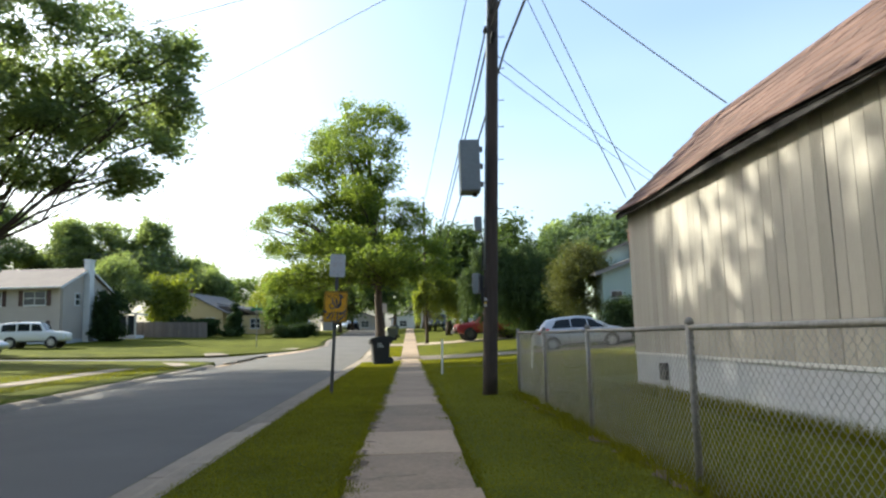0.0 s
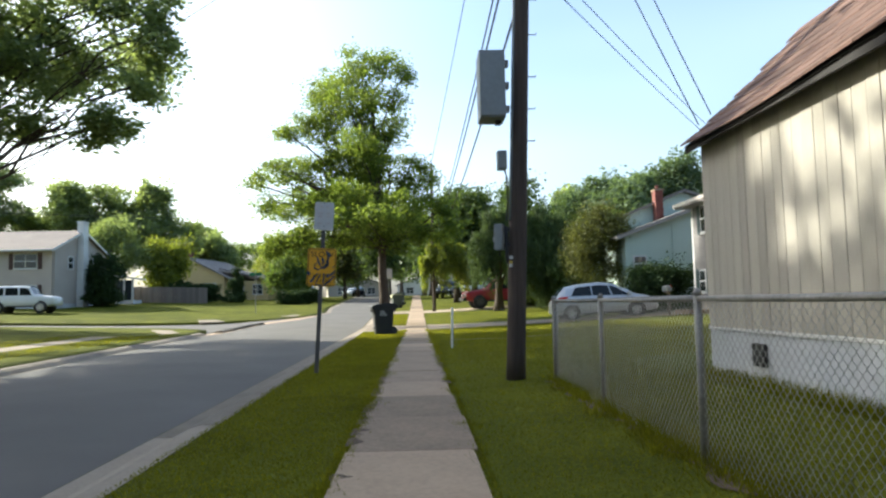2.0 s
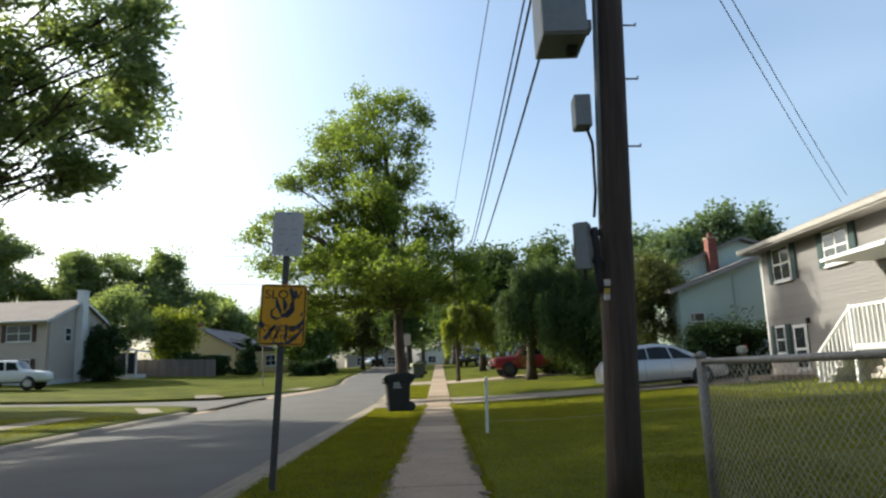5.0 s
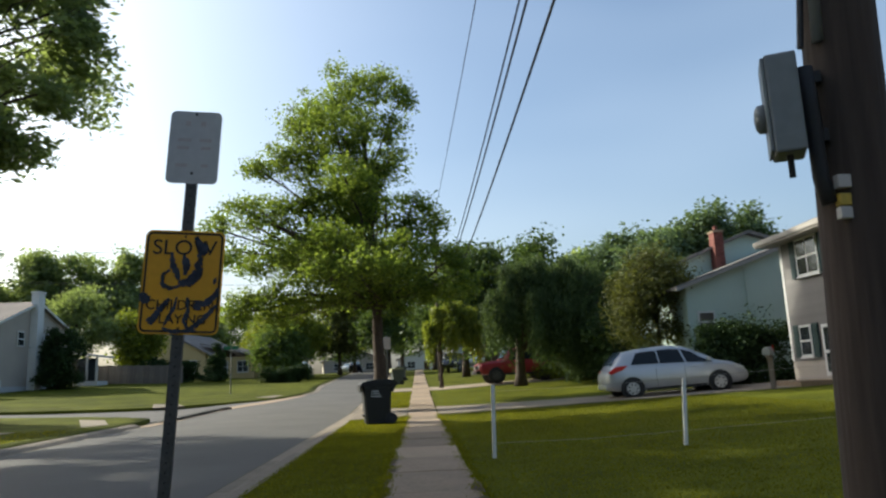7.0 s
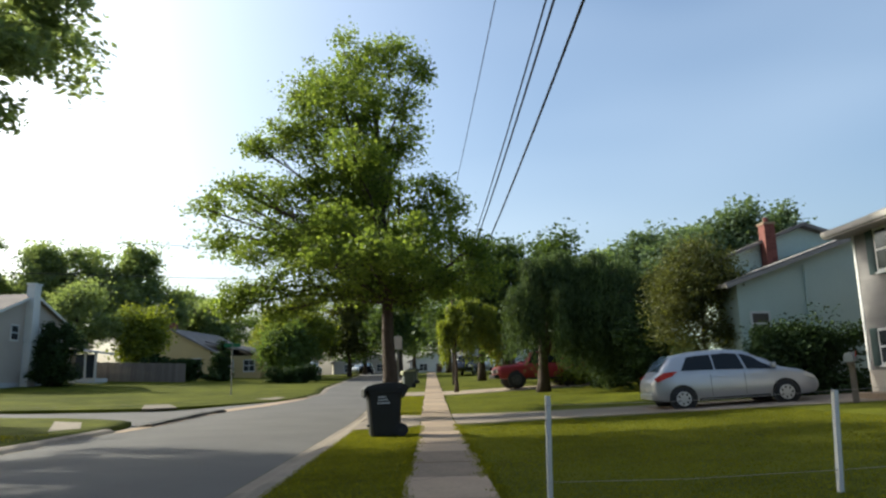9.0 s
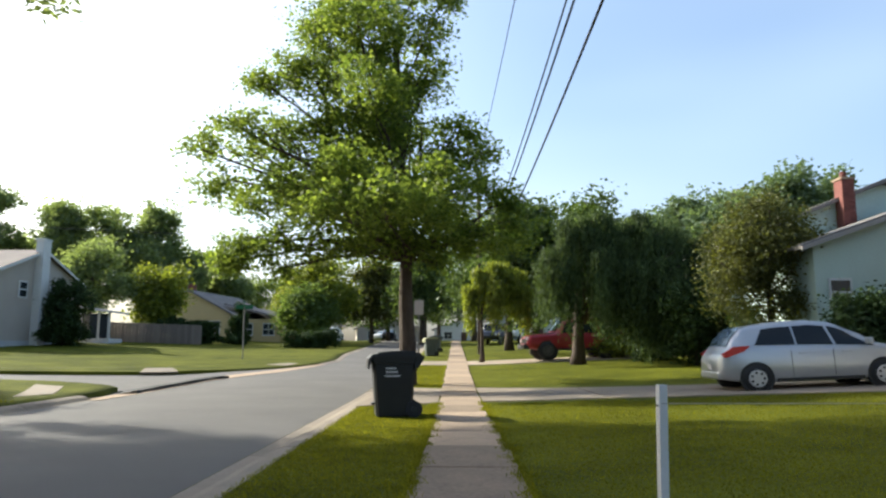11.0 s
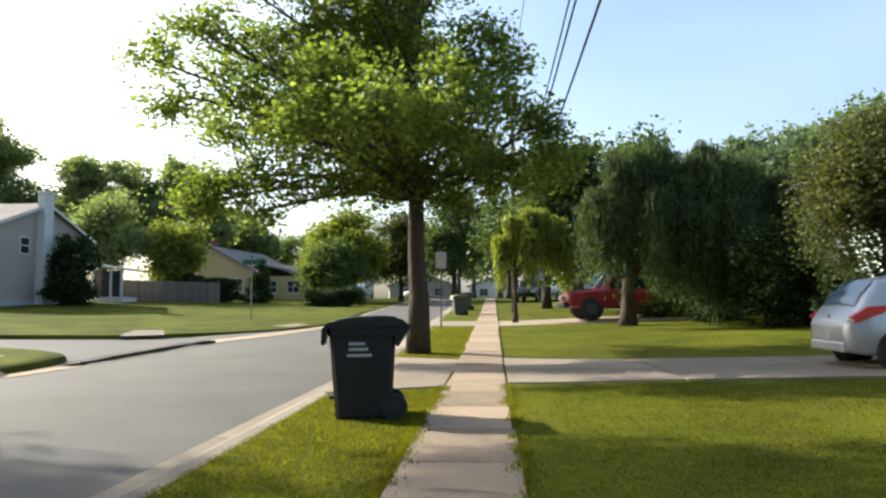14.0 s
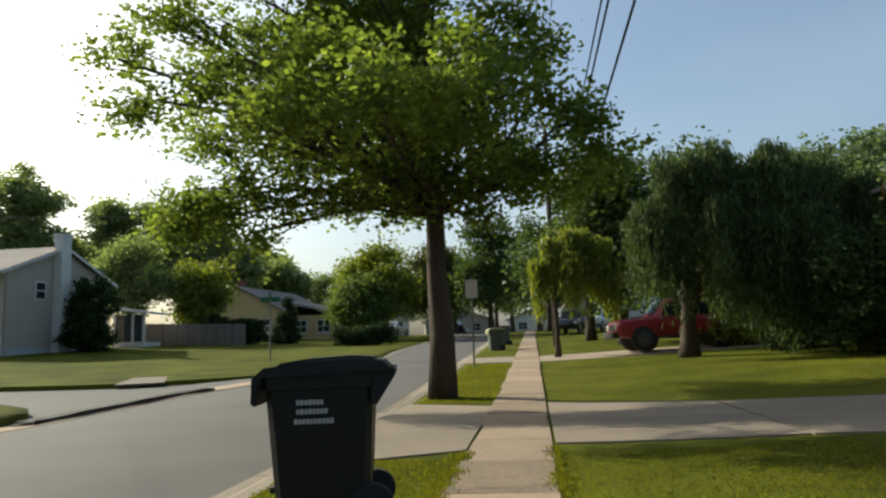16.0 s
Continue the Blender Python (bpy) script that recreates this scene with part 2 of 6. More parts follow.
def tube(points, radii, n=10, bm=None, cap=True):
    """A round tube through the points; radii one a point or one for all."""
    bm = bm or bmesh.new()
    pts = [Vector(p) for p in points]
    rs = radii if hasattr(radii, "__len__") else [radii] * len(pts)
    rings = []
    for i, p in enumerate(pts):
        d = (pts[min(i + 1, len(pts) - 1)] - pts[max(i - 1, 0)]).normalized()
        a = d.cross(Vector((0, 1, 0)) if abs(d.y) < 0.9 else Vector((1, 0, 0))).normalized()
        b = d.cross(a)
        rings.append([bm.verts.new(p + rs[i] * (math.cos(k * math.tau / n) * a + math.sin(k * math.tau / n) * b)) for k in range(n)])
    for r, s in zip(rings, rings[1:]):
        for k in range(n):
            bm.faces.new((r[k], r[(k + 1) % n], s[(k + 1) % n], s[k]))
    if cap:
        bm.faces.new(rings[0])
        bm.faces.new(rings[-1])
    return bm


def prism(outline, axis, a, b, bm=None):
    """A solid whose outline, pairs in the plane across the axis, runs from a to b along it."""
    bm = bm or bmesh.new()

    def at(p, v):
        return {"x": (v, p[0], p[1]), "y": (p[0], v, p[1]), "z": (p[0], p[1], v)}[axis]
    lo, hi = [bm.verts.new(at(p, a)) for p in outline], [bm.verts.new(at(p, b)) for p in outline]
    bm.faces.new(lo)
    bm.faces.new(hi)
    for i in range(len(outline)):
        j = (i + 1) % len(outline)
        bm.faces.new((lo[i], lo[j], hi[j], hi[i]))
    return bm


def mesh_np(name, verts, faces, material):
    """A mesh of equal polygons from arrays."""
    me = bpy.data.meshes.new(name)
    nv, (nf, k) = len(verts), faces.shape
    me.vertices.add(nv)
    me.vertices.foreach_set("co", np.asarray(verts, np.float32).ravel())
    me.loops.add(nf * k)
    me.loops.foreach_set("vertex_index", faces.astype(np.int32).ravel())
    me.polygons.add(nf)
    me.polygons.foreach_set("loop_start", np.arange(0, nf * k, k, dtype=np.int32))
    me.update(calc_edges=True)
    me.materials.append(M[material])
    return me


# ---- ground: one sheet, lowered under the road ----
ROAD_Z = -0.12


def ramp_up(v, a, soft=4.0):
    """0 below a, rising one to one above, with a soft start."""
    t = max(0.0, v - a)
    return t * t / (t + soft)


def g(x, y):
    """The height of the land."""
    far = min(ramp_up(y, 34), 60.0) * 0.036
    return far + 0.045 * min(ramp_up(x, 0.6, 0.8), 30) + 0.036 * min(ramp_up(-x, 11.5, 2.0), 30)


def near_kerb(y):
    return -1.70 - 0.010 * y


EDGE = [(33.0, -9.2), (34.9, -9.5), (36.4, -9.9), (37.3, -10.6), (38.2, -11.8), (38.7, -13.2), (38.9, -398), (40.9, -398), (41.3, -22), (42.0, -16.8), (43.2, -13.2), (43.8, -11.7), (45.1, -9.4), (46.0, -8.1), (47.5, -7.1), (49.5, -6.5), (53, -6.2), (60, -7.0), (75, -7.4)]


def far_kerb(y):
    """The lawn's edge across the road, with the corners of the side street."""
    if y <= 33:
        return -6.4 - 0.085 * y
    for (a, p), (b, q) in zip(EDGE, EDGE[1:]):
        if a <= y <= b:
            return p + (q - p) * (y - a) / (b - a)
    return -7.4 - 0.03 * (y - 75)


ys = [-400, -150, -60, -30, -15, -8] + [-4 + 0.5 * i for i in range(70)] + [31 + 0.35 * i for i in range(75)] + [58 + 2.0 * i for i in range(42)] + [150, 200, 300, 500, 900]
ys = sorted(ys + [a for a, _ in EDGE if a not in ys])
left_f = [1, 0.4, 0.2, 0.12, 0.09, 0.075, 0.06, 0.045, 0.034, 0.024, 0.016, 0.01, 0.005, 0.002, 0]
right_o = [0, 0.3, 0.7, 1.1, 1.4, 1.7, 2.0, 2.25, 2.6, 3.2, 4, 5, 6, 7, 8.5, 10, 12, 14, 17, 22, 30, 45, 70, 120, 220, 420]
gv = []
for y in ys:
    xl, xr = far_kerb(y), near_kerb(y)
    row = []
    for f in left_f:
        x = xl + f * (-400 - xl)
        row.append((x, y, g(x, y) if xl > -390 else g(x, y) - 0.4))
    for x in (xl + 0.02, xr - 0.02):
        row.append((x, y, g(x, y) - 0.4))
    for o in right_o:
        row.append((xr + o, y, g(xr + o, y)))
    gv += row
w = len(left_f) + 2 + len(right_o)
gf = np.array([(i * w + k, i * w + k + 1, (i + 1) * w + k + 1, (i + 1) * w + k) for i in range(len(ys) - 1) for k in range(w - 1)])
gm = mesh_np("ground", np.array(gv), gf, "grass")
gm.shade_smooth()
structure("ground", gm, "grass", "mown lawn ground of patchy green grass", "ground")


def ribbon(rows, bm=None):
    """A sheet over rows of points."""
    bm = bm or bmesh.new()
    vs = [[bm.verts.new(p) for p in r] for r in rows]
    for r, s in zip(vs, vs[1:]):
        for k in range(len(r) - 1):
            bm.faces.new((r[k], r[k + 1], s[k + 1], s[k]))
    return bm


# main road, with a slight crown, and the side street
rows = []
for y in [-60, -30, -15] + list(range(-8, 160, 2)) + [200, 300, 500]:
    a, b = -6.4 - 0.085 * y - 0.1, near_kerb(y) - 0.55
    rows.append([(a + (b - a) * f, y, g(-4, y) + ROAD_Z + 0.09 * (1 - (2 * f - 1) ** 2)) for f in (0, 0.15, 0.3, 0.5, 0.7, 0.85, 1)])
structure("road", ribbon(rows), "asphalt", "grey asphalt street with a worn surface", "road", True)
rows = []
for i in range(40):
    x = -9.0 - i * 1.6 * (1 + i * 0.03)
    rows.append([(x, y, g(x, y) - 0.13 + (0.04 if 39.5 < y < 41 else 0)) for y in (31.5, 34, 36, 38, 40, 42, 44, 46, 48, 50)])
structure("side_street", ribbon(rows), "asphalt", "grey asphalt side street meeting the main road", "road", True)


def kerb_piece(edge, y0, y1, side, parent):
    """One cast length of rolled kerb with its gutter pan; side +1: lawn on the +x side."""
    rows = []
    for y in (y0 + 0.012, y1 - 0.012):
        x, z = edge(y), g(-4, y)
        prof = [(0.07, 0.004), (-0.1, 0.003), (-0.2, -0.03), (-0.29, -0.085), (-0.34, -0.1), (-0.5, -0.098), (-0.5, -0.25), (0.07, -0.25)]
        rows.append([(x + side * px, y, z + pz) for px, pz in prof])
    bm = ribbon(rows)
    bm.verts.ensure_lookup_table()
    n = len(rows[0])
    bm.faces.new([bm.verts[i] for i in range(n)])
    bm.faces.new([bm.verts[n + i] for i in range(n)])
    part("kerb_stone", bm, "kerb", parent)


kerb = tagged(new("kerb"), "pale rolled concrete kerb and gutter along the street", "kerb", "", "structure")
y = -6.0
while y < 120:
    kerb_piece(near_kerb, y, y + 3.0, 1, kerb)
    y += 3.0
kerb_far = tagged(new("kerb_far"), "pale rolled concrete kerb along the far lawns", "kerb", "", "structure")
y = 2.0
while y < 33.0:
    kerb_piece(far_kerb, y, y + 3.1, -1, kerb_far)
    y += 3.1
y = 49.5
while y < 120:
    kerb_piece(far_kerb, y, y + 3.1, -1, kerb_far)
    y += 3.1
# concrete valley gutter over the side street's mouth, with its dark seam
GUT = [(32.5, -8.55), (34.2, -8.55), (37.0, -8.55), (40.0, -8.35), (42.0, -7.75), (44.1, -6.95), (46.5, -6.5), (50, -6.1)]


def gutter_x(y):
    for (a, p), (b, q) in zip(GUT, GUT[1:]):
        if a <= y <= b:
            return p + (q - p) * (y - a) / (b - a)
    return GUT[-1][1]


def on_road(x, y):
    a, b = -6.4 - 0.085 * y - 0.1, near_kerb(y) - 0.55
    f = min(1, max(0, (x - a) / (b - a)))
    return g(-4, y) + ROAD_Z + 0.09 * (1 - (2 * f - 1) ** 2)


rows, seam, r_ = [], [], random.Random(12)
for i in range(36):
    y = 32.6 + i * 0.48
    x = gutter_x(y)
    wl_ = 0.75 if y < 36 else 1.0 if y < 44 else 1.0 - 0.12 * (y - 44)
    top = lambda u, v: max(on_road(u, v), g(u, v) - 0.125) + 0.014
    rows.append([(x - wl_ * f_, y + 0.25 * f_, top(x - wl_ * f_, y + 0.25 * f_)) for f_ in (1, 0.8, 0.6, 0.4, 0.2, 0)])
    if 34.9 < y < 41.3:
        a_, b_ = r_.uniform(-0.04, 0.04), r_.uniform(-0.05, 0.05)
        z_ = top(x - 0.2, y)
        seam.append([(x - 0.9 + a_, y, z_ - 0.005), (x - 0.6 + a_, y, z_ + 0.06 + a_ * 0.4), (x - 0.18 + b_, y, z_ + 0.075 + b_ * 0.5), (x - 0.15 + b_, y, z_ - 0.01)])
structure("valley_gutter", ribbon(rows), "concrete", "pale concrete valley gutter across the side street", "gutter")
structure("gutter_lip", ribbon(seam), "tar", "broken dark asphalt lip along the valley gutter", "gutter")
# worn lawn edge and small concrete pads across the road
line = []
for (xa, ya), (xb, yb) in zip([(-30, 38.6), (-20, 42.2), (-16.7, 43.9), (-13.3, 46.2), (-11.1, 48.6), (-9.2, 50.6)], [(-20, 42.2), (-16.7, 43.9), (-13.3, 46.2), (-11.1, 48.6), (-9.2, 50.6), (-9.0, 50.8)]):
    for k in range(5):
        x, y = xa + (xb - xa) * k / 5, ya + (yb - ya) * k / 5
        d_ = 0.07 + r_.uniform(0, 0.08)
        line.append([(x, y - d_, g(x, y) + 0.012), (x, y + d_, g(x, y) + 0.012)])
structure("lawn_edge", ribbon(line), "joint", "worn earth line along the edge of the lawn", "path")
# footpath slabs
WALK_L, WALK_R = -0.41, 0.51
sidewalk = tagged(new("sidewalk"), "pale worn concrete footpath slabs with grassy edges", "sidewalk", "", "structure")
bed = ribbon([[(WALK_L + 0.04, y, g(0, y) + 0.004), (WALK_R - 0.04, y, g(0, y) + 0.004)] for y in [-8 + i for i in range(150)]])
part("bed", bed, "joint", sidewalk, "dark soil in the joints")
rs = random.Random(4)
y = -6.0
while y < 130:
    ln = 1.5
    dz, tl = rs.uniform(0.0, 0.008), rs.uniform(-0.004, 0.004)
    bm = box(WALK_L + rs.uniform(-0.03, 0.02), WALK_R + rs.uniform(-0.02, 0.03), 0.004, ln - 0.004, -0.08, 0.016, 0.005)
    ob = part("slab", bm, "concrete", sidewalk)
    ob.matrix_world = Matrix.Translation((0, y, g(0, y + 0.75) + dz)) @ Matrix.Rotation(math.atan((g(0, y + 1.5) - g(0, y)) / 1.5), 4, "X") @ Matrix.Rotation(tl, 4, "Y")
    y += ln


def drive_slab(p, parent, lift=0.02, name="slab", material="drive"):
    """A flat slab over a quad of plan points, with a visible edge."""
    n = 6
    rows = []
    for i in range(n + 1):
        f = i / n
        a = Vector(p[0]).lerp(Vector(p[3]), f)
        b = Vector(p[1]).lerp(Vector(p[2]), f)
        rows.append([(*a.lerp(b, k / 4), 0) for k in range(5)])
    rim = rows[0] + [r[-1] for r in rows[1:]] + rows[-1][-2::-1] + [r[0] for r in rows[-2:0:-1]]
    bm = ribbon([[(q[0], q[1], g(q[0], q[1]) + lift) for q in r] for r in rows])
    rim_rows = [[(q[0], q[1], g(q[0], q[1]) + lift), (q[0], q[1], g(q[0], q[1]) - 0.05)] for q in rim + rim[:1]]
    ribbon(rim_rows, bm)
    bmesh.ops.remove_doubles(bm, verts=list(bm.verts), dist=0.0005)
    part(name, bm, material, parent)


driveway = tagged(new("driveway"), "pale concrete driveway slabs rising to the house", "driveway", "", "structure")
near_e = [(0.53, 31.15), (3.2, 30.9), (6.2, 30.2), (9.2, 29.4), (11.8, 28.8)]
far_e = [(0.53, 36.1), (3.2, 34.9), (6.2, 34.0), (9.2, 33.3), (11.8, 32.7)]
for i in range(4):
    e = 0.02
    mid = [((a[0] + b[0]) / 2, (a[1] + b[1]) / 2) for a, b in zip(near_e, far_e)]
    drive_slab([(near_e[i][0] + e, near_e[i][1]), (near_e[i + 1][0] - e, near_e[i + 1][1]), (mid[i + 1][0] - e, mid[i + 1][1] - e), (mid[i][0] + e, mid[i][1] - e)], driveway)
    drive_slab([(mid[i][0] + e, mid[i][1] + e), (mid[i + 1][0] - e, mid[i + 1][1] + e), (far_e[i + 1][0] - e, far_e[i + 1][1]), (far_e[i][0] + e, far_e[i][1])], driveway)
drive_slab([(-2.02, 29.8), (-0.43, 30.7), (-0.43, 33.2), (-2.02, 33.2)], driveway, 0.018)
drive_slab([(-2.02, 33.23), (-0.43, 33.23), (-0.43, 35.7), (-2.06, 36.3)], driveway, 0.018)
drive2 = tagged(new("driveway_far"), "pale concrete driveway beyond the big lawn", "driveway", "", "structure")
for a, b in ((-2.15, -0.43), (0.53, 4.0), (4.04, 8.0), (8.04, 12.0)):
    drive_slab([(a, 48.4), (b, 48.4), (b, 51.8), (a, 51.8)], drive2, 0.02)
drive3 = tagged(new("path_across"), "pale concrete footpath across the road", "sidewalk", "", "structure")
for i in range(16):
    ya, yb = 8 + i * 1.45, 8 + i * 1.45 + 1.42
    xa, xb = -9.2 - 0.085 * ya, -9.2 - 0.085 * yb
    drive_slab([(xa - 1.0, ya), (xa, ya), (xb, yb), (xb - 1.0, yb)], drive3, 0.012)
pads = tagged(new("apron"), "small pale concrete aprons across the lawn strip", "driveway", "", "structure")
drive_slab([(-12.3, 43.2), (-11.0, 43.75), (-12.2, 46.2), (-13.2, 45.8)], pads, 0.012, material="kerb")
drive_slab([(-8.9, 48.9), (-7.7, 48.0), (-7.6, 49.8), (-8.2, 50.5)], pads, 0.012, material="kerb")
drive_slab([(-10.6, 32.6), (-10.2, 33.6), (-11.6, 36.6), (-12.8, 37.2)], pads, 0.012, material="kerb")


# ---- trees and shrubs ----


def leaves(clumps, count, size, seed, droop=0.0, sub=0.28, stretch=1.0, per=64):
    """Leaf blades gathered in twigs' ends inside the clumps (x, y, z, rx, ry, rz)."""
    r = np.random.RandomState(seed)
    cl = np.array([c[:6] for c in clumps], float)
    lobes = []
    for c in cl:
        lobes.append([*c[:3], *(c[3:6] * 0.72)])
        for _ in range(6):
            q = r.normal(size=3)
            q /= np.linalg.norm(q)
            lobes.append([*(c[:3] + q * c[3:6] * r.uniform(0.62, 0.9)), *(c[3:6] * r.uniform(0.26, 0.48))])
    cl = np.array(lobes)
    vol = (cl[:, 3] * cl[:, 4] * cl[:, 5]) ** 0.75
    pick = r.choice(len(cl), count // per + 1, p=vol / vol.sum())
    d = r.normal(size=(len(pick), 3))
    d /= np.linalg.norm(d, axis=1)[:, None]
    rad = r.uniform(0.18, 1.08, len(pick)) ** 0.55
    centres = cl[pick, :3] + d * rad[:, None] * cl[pick, 3:6]
    who = r.randint(len(centres), size=count)
    spread = sub * (0.6 + r.uniform(size=len(centres)) * 0.9)
    off = np.clip(r.normal(size=(count, 3)), -1.7, 1.7) * spread[who][:, None] * np.array([1, 1, 0.7])
    if droop:
        k = r.uniform(0, 1, count) ** 1.3
        off[:, :2] *= 0.55
        off[:, 2] = -k * droop * (0.4 + r.uniform(size=len(centres)))[who]
    p = centres[who] + off
    a = r.normal(size=(count, 3))
    a /= np.linalg.norm(a, axis=1)[:, None]
    if not droop:
        a[:, 2] *= 0.55
    b = np.cross(a, r.normal(size=(count, 3)))
    b /= np.linalg.norm(b, axis=1)[:, None] + 1e-9
    if droop:
        a = a * 0.35 + np.array([0, 0, -1])
    s = size * r.uniform(0.6, 1.35, count)[:, None]
    a, b = a * s * stretch, b * s * 0.6
    v = np.stack([p - a, p + b - a * 0.1, p + a, p - b - a * 0.1], 1).reshape(-1, 3)
    return v, np.arange(count * 4).reshape(-1, 4)


def limb(bm, p, q, r0, r1, rr, n=6, bend=0.12):
    p, q = Vector(p), Vector(q)
    ln = (q - p).length
    pts, rs_ = [], []
    for i in range(6):
        f = i / 5
        w_ = math.sin(f * math.pi) * bend * ln
        pts.append(p.lerp(q, f) + Vector((rr.uniform(-1, 1), rr.uniform(-1, 1), 0.3 + rr.uniform(0, 1))) * w_ * 0.6)
        rs_.append(r0 + (r1 - r0) * f)
    tube(pts, rs_, n, bm)
    return pts


def tree(name, x, y, h_trunk, r_trunk, clumps, count, size, leaf, label, category="tree", seed=1, droop=0.0, sub=0.28, stretch=1.0, lean=(0, 0), group="", bark="bark", twigs=2, per=64):
    t = thing(name, x, y, g(x, y) - 0.03, label, category, group)
    rr = random.Random(seed)
    bm = bmesh.new()
    n = 9
    pts = [(lean[0] * (i / n) ** 1.5 + rr.uniform(-0.04, 0.04), lean[1] * (i / n) ** 1.5 + rr.uniform(-0.04, 0.04), h_trunk * i / n) for i in range(n + 1)]
    rad = [r_trunk * (1.35 if i == 0 else 1.06 if i == 1 else 1 - 0.62 * (i / n)) for i in range(n + 1)]
    tube(pts, rad, 14, bm)
    for c in clumps:
        f = min(0.95, max(0.38, (c[2] - 0.55 * math.hypot(c[0], c[1])) / h_trunk * 0.8))
        i = int(f * n)
        base = Vector(pts[i])
        end = Vector((c[0], c[1], c[2] + 0.1 * c[5]))
        lr = max(0.025, rad[i] * 0.25)
        lp = limb(bm, base, end, lr, 0.02 + r_trunk * 0.05, rr)
        for k in range(twigs):
            s = lp[2 + k % 3]
            e = end + Vector((rr.uniform(-0.8, 0.8) * c[3], rr.uniform(-0.8, 0.8) * c[4], rr.uniform(-0.6, 0.7) * c[5]))
            limb(bm, s, e, lr * 0.4, 0.012, rr, 5)
    part("trunk", bm, bark, t, "", True)
    v, f = leaves(clumps, count, size, seed, droop, sub, stretch, per)
    part("crown", mesh_np("crown", v, f, leaf), leaf, t)
    return t


# the big shade tree on the verge
def tier(y, flat, spots):
    """Clumps of one layer of limbs: side, height and reach of each."""
    return [(x, y, z, r, r * 1.15, r * flat) for x, z, r in spots]


big = tier(0, 0.85, [(-1.2, 13.3, 1.15), (0.3, 13.2, 1.15), (1.2, 12.5, 0.75), (-2.4, 12.2, 1.1), (-3.5, 11.7, 0.65), (-0.6, 11.4, 1.4), (0.7, 11.2, 0.8)])
big += tier(0, 0.78, [(-2.6, 10.7, 1.3), (-4.2, 10.0, 1.0), (-4.9, 9.7, 0.6), (-3.0, 9.6, 1.0), (-0.8, 9.6, 1.3), (0.5, 9.3, 0.85), (0.7, 10.2, 0.7), (-1.8, 8.6, 1.1), (-2.7, 8.3, 1.0), (-3.7, 8.0, 0.8), (0.4, 7.9, 1.2), (-0.9, 7.7, 1.4), (1.4, 6.9, 0.9)])
big += tier(-0.2, 0.64, [(-5.2, 7.4, 0.7), (-4.1, 7.2, 1.0), (-2.6, 7.1, 1.2), (-5.0, 5.7, 1.1), (-3.5, 5.7, 1.3), (-1.6, 6.0, 1.7), (0.7, 6.2, 1.5), (2.2, 6.0, 1.1), (3.2, 5.6, 0.85), (3.5, 4.8, 0.75), (2.3, 7.2, 0.75), (1.5, 8.0, 0.7)])
big += tier(-0.6, 0.56, [(-5.5, 3.7, 0.75), (-5.2, 4.2, 0.95), (-4.0, 4.3, 1.2), (-3.9, 3.5, 0.7), (-2.6, 4.3, 1.2), (-0.8, 4.4, 1.4), (1.0, 4.4, 1.4), (0.9, 3.6, 0.6), (2.5, 4.5, 1.15)])
big += tier(-2.4, 0.7, [(-5.0, 5.8, 0.9), (-5.8, 6.7, 0.7), (-5.1, 7.6, 0.75), (-4.1, 7.3, 0.7), (-1.0, 8.4, 1.3), (-1.4, 10.6, 1.2)])
big += tier(-3.2, 0.66, [(-3.2, 5.6, 0.95), (-1.0, 5.6, 1.5), (1.0, 5.2, 1.4)]) + tier(-4.5, 0.62, [(-2.2, 4.7, 0.9), (-0.2, 4.6, 1.2)])
big += tier(2.8, 0.85, [(-1.0, 6.3, 1.8), (-3.4, 6.2, 1.4), (-1.0, 9.3, 1.25), (1.6, 5.4, 1.25), (-0.2, 8.7, 1.0), (-1.0, 5.2, 1.4)])
tree("shade_tree", -1.5, 37.4, 11.5, 0.24, big, 98000, 0.072, "leaf_a", "tall leafy green shade tree growing in the grass verge", seed=14, sub=0.22, per=44, lean=(-0.5, 0.2))
# the wide tree over the far lawn
wide = [(4.6, 0, 10.4, 3.0, 2.6, 1.9), (7.9, 0, 11.6, 1.6, 2.0, 1.6), (6.0, 0, 14.0, 3.2, 2.6, 2.0), (1.0, -1, 12.2, 3.8, 3.0, 2.6), (6.6, 0.6, 8.1, 1.4, 1.8, 0.9), (2.8, -1, 8.3, 2.2, 2.2, 0.9), (0, -1, 16.2, 4.4, 3.4, 1.9), (-4, -1, 11.5, 3.6, 3, 2.6), (8.2, 0, 13.6, 1.1, 1.4, 1.0), (9.1, 0, 13.2, 0.8, 1.2, 0.9), (8.9, 0, 11.4, 0.8, 1.2, 0.9), (8.0, 0, 9.3, 1.0, 1.4, 0.8), (7.1, 0, 7.9, 0.9, 1.4, 0.6), (5.0, 0, 7.9, 1.2, 1.6, 0.6), (3.0, 0, 7.8, 1.2, 1.6, 0.5)]
wide += [(2, 4, 12, 3.5, 2.5, 2.2), (6, 3.5, 11.5, 2.2, 2.0, 1.6), (-2, 3, 14, 3, 3, 2), (-3, 4, 11, 3, 2.5, 2)]
tree("wide_tree", -18.2, 28.8, 13.0, 0.38, wide, 62000, 0.09, "leaf_c", "broad tree with feathery dark green leaves on the far lawn", seed=21, sub=0.3, stretch=1.7, twigs=4)
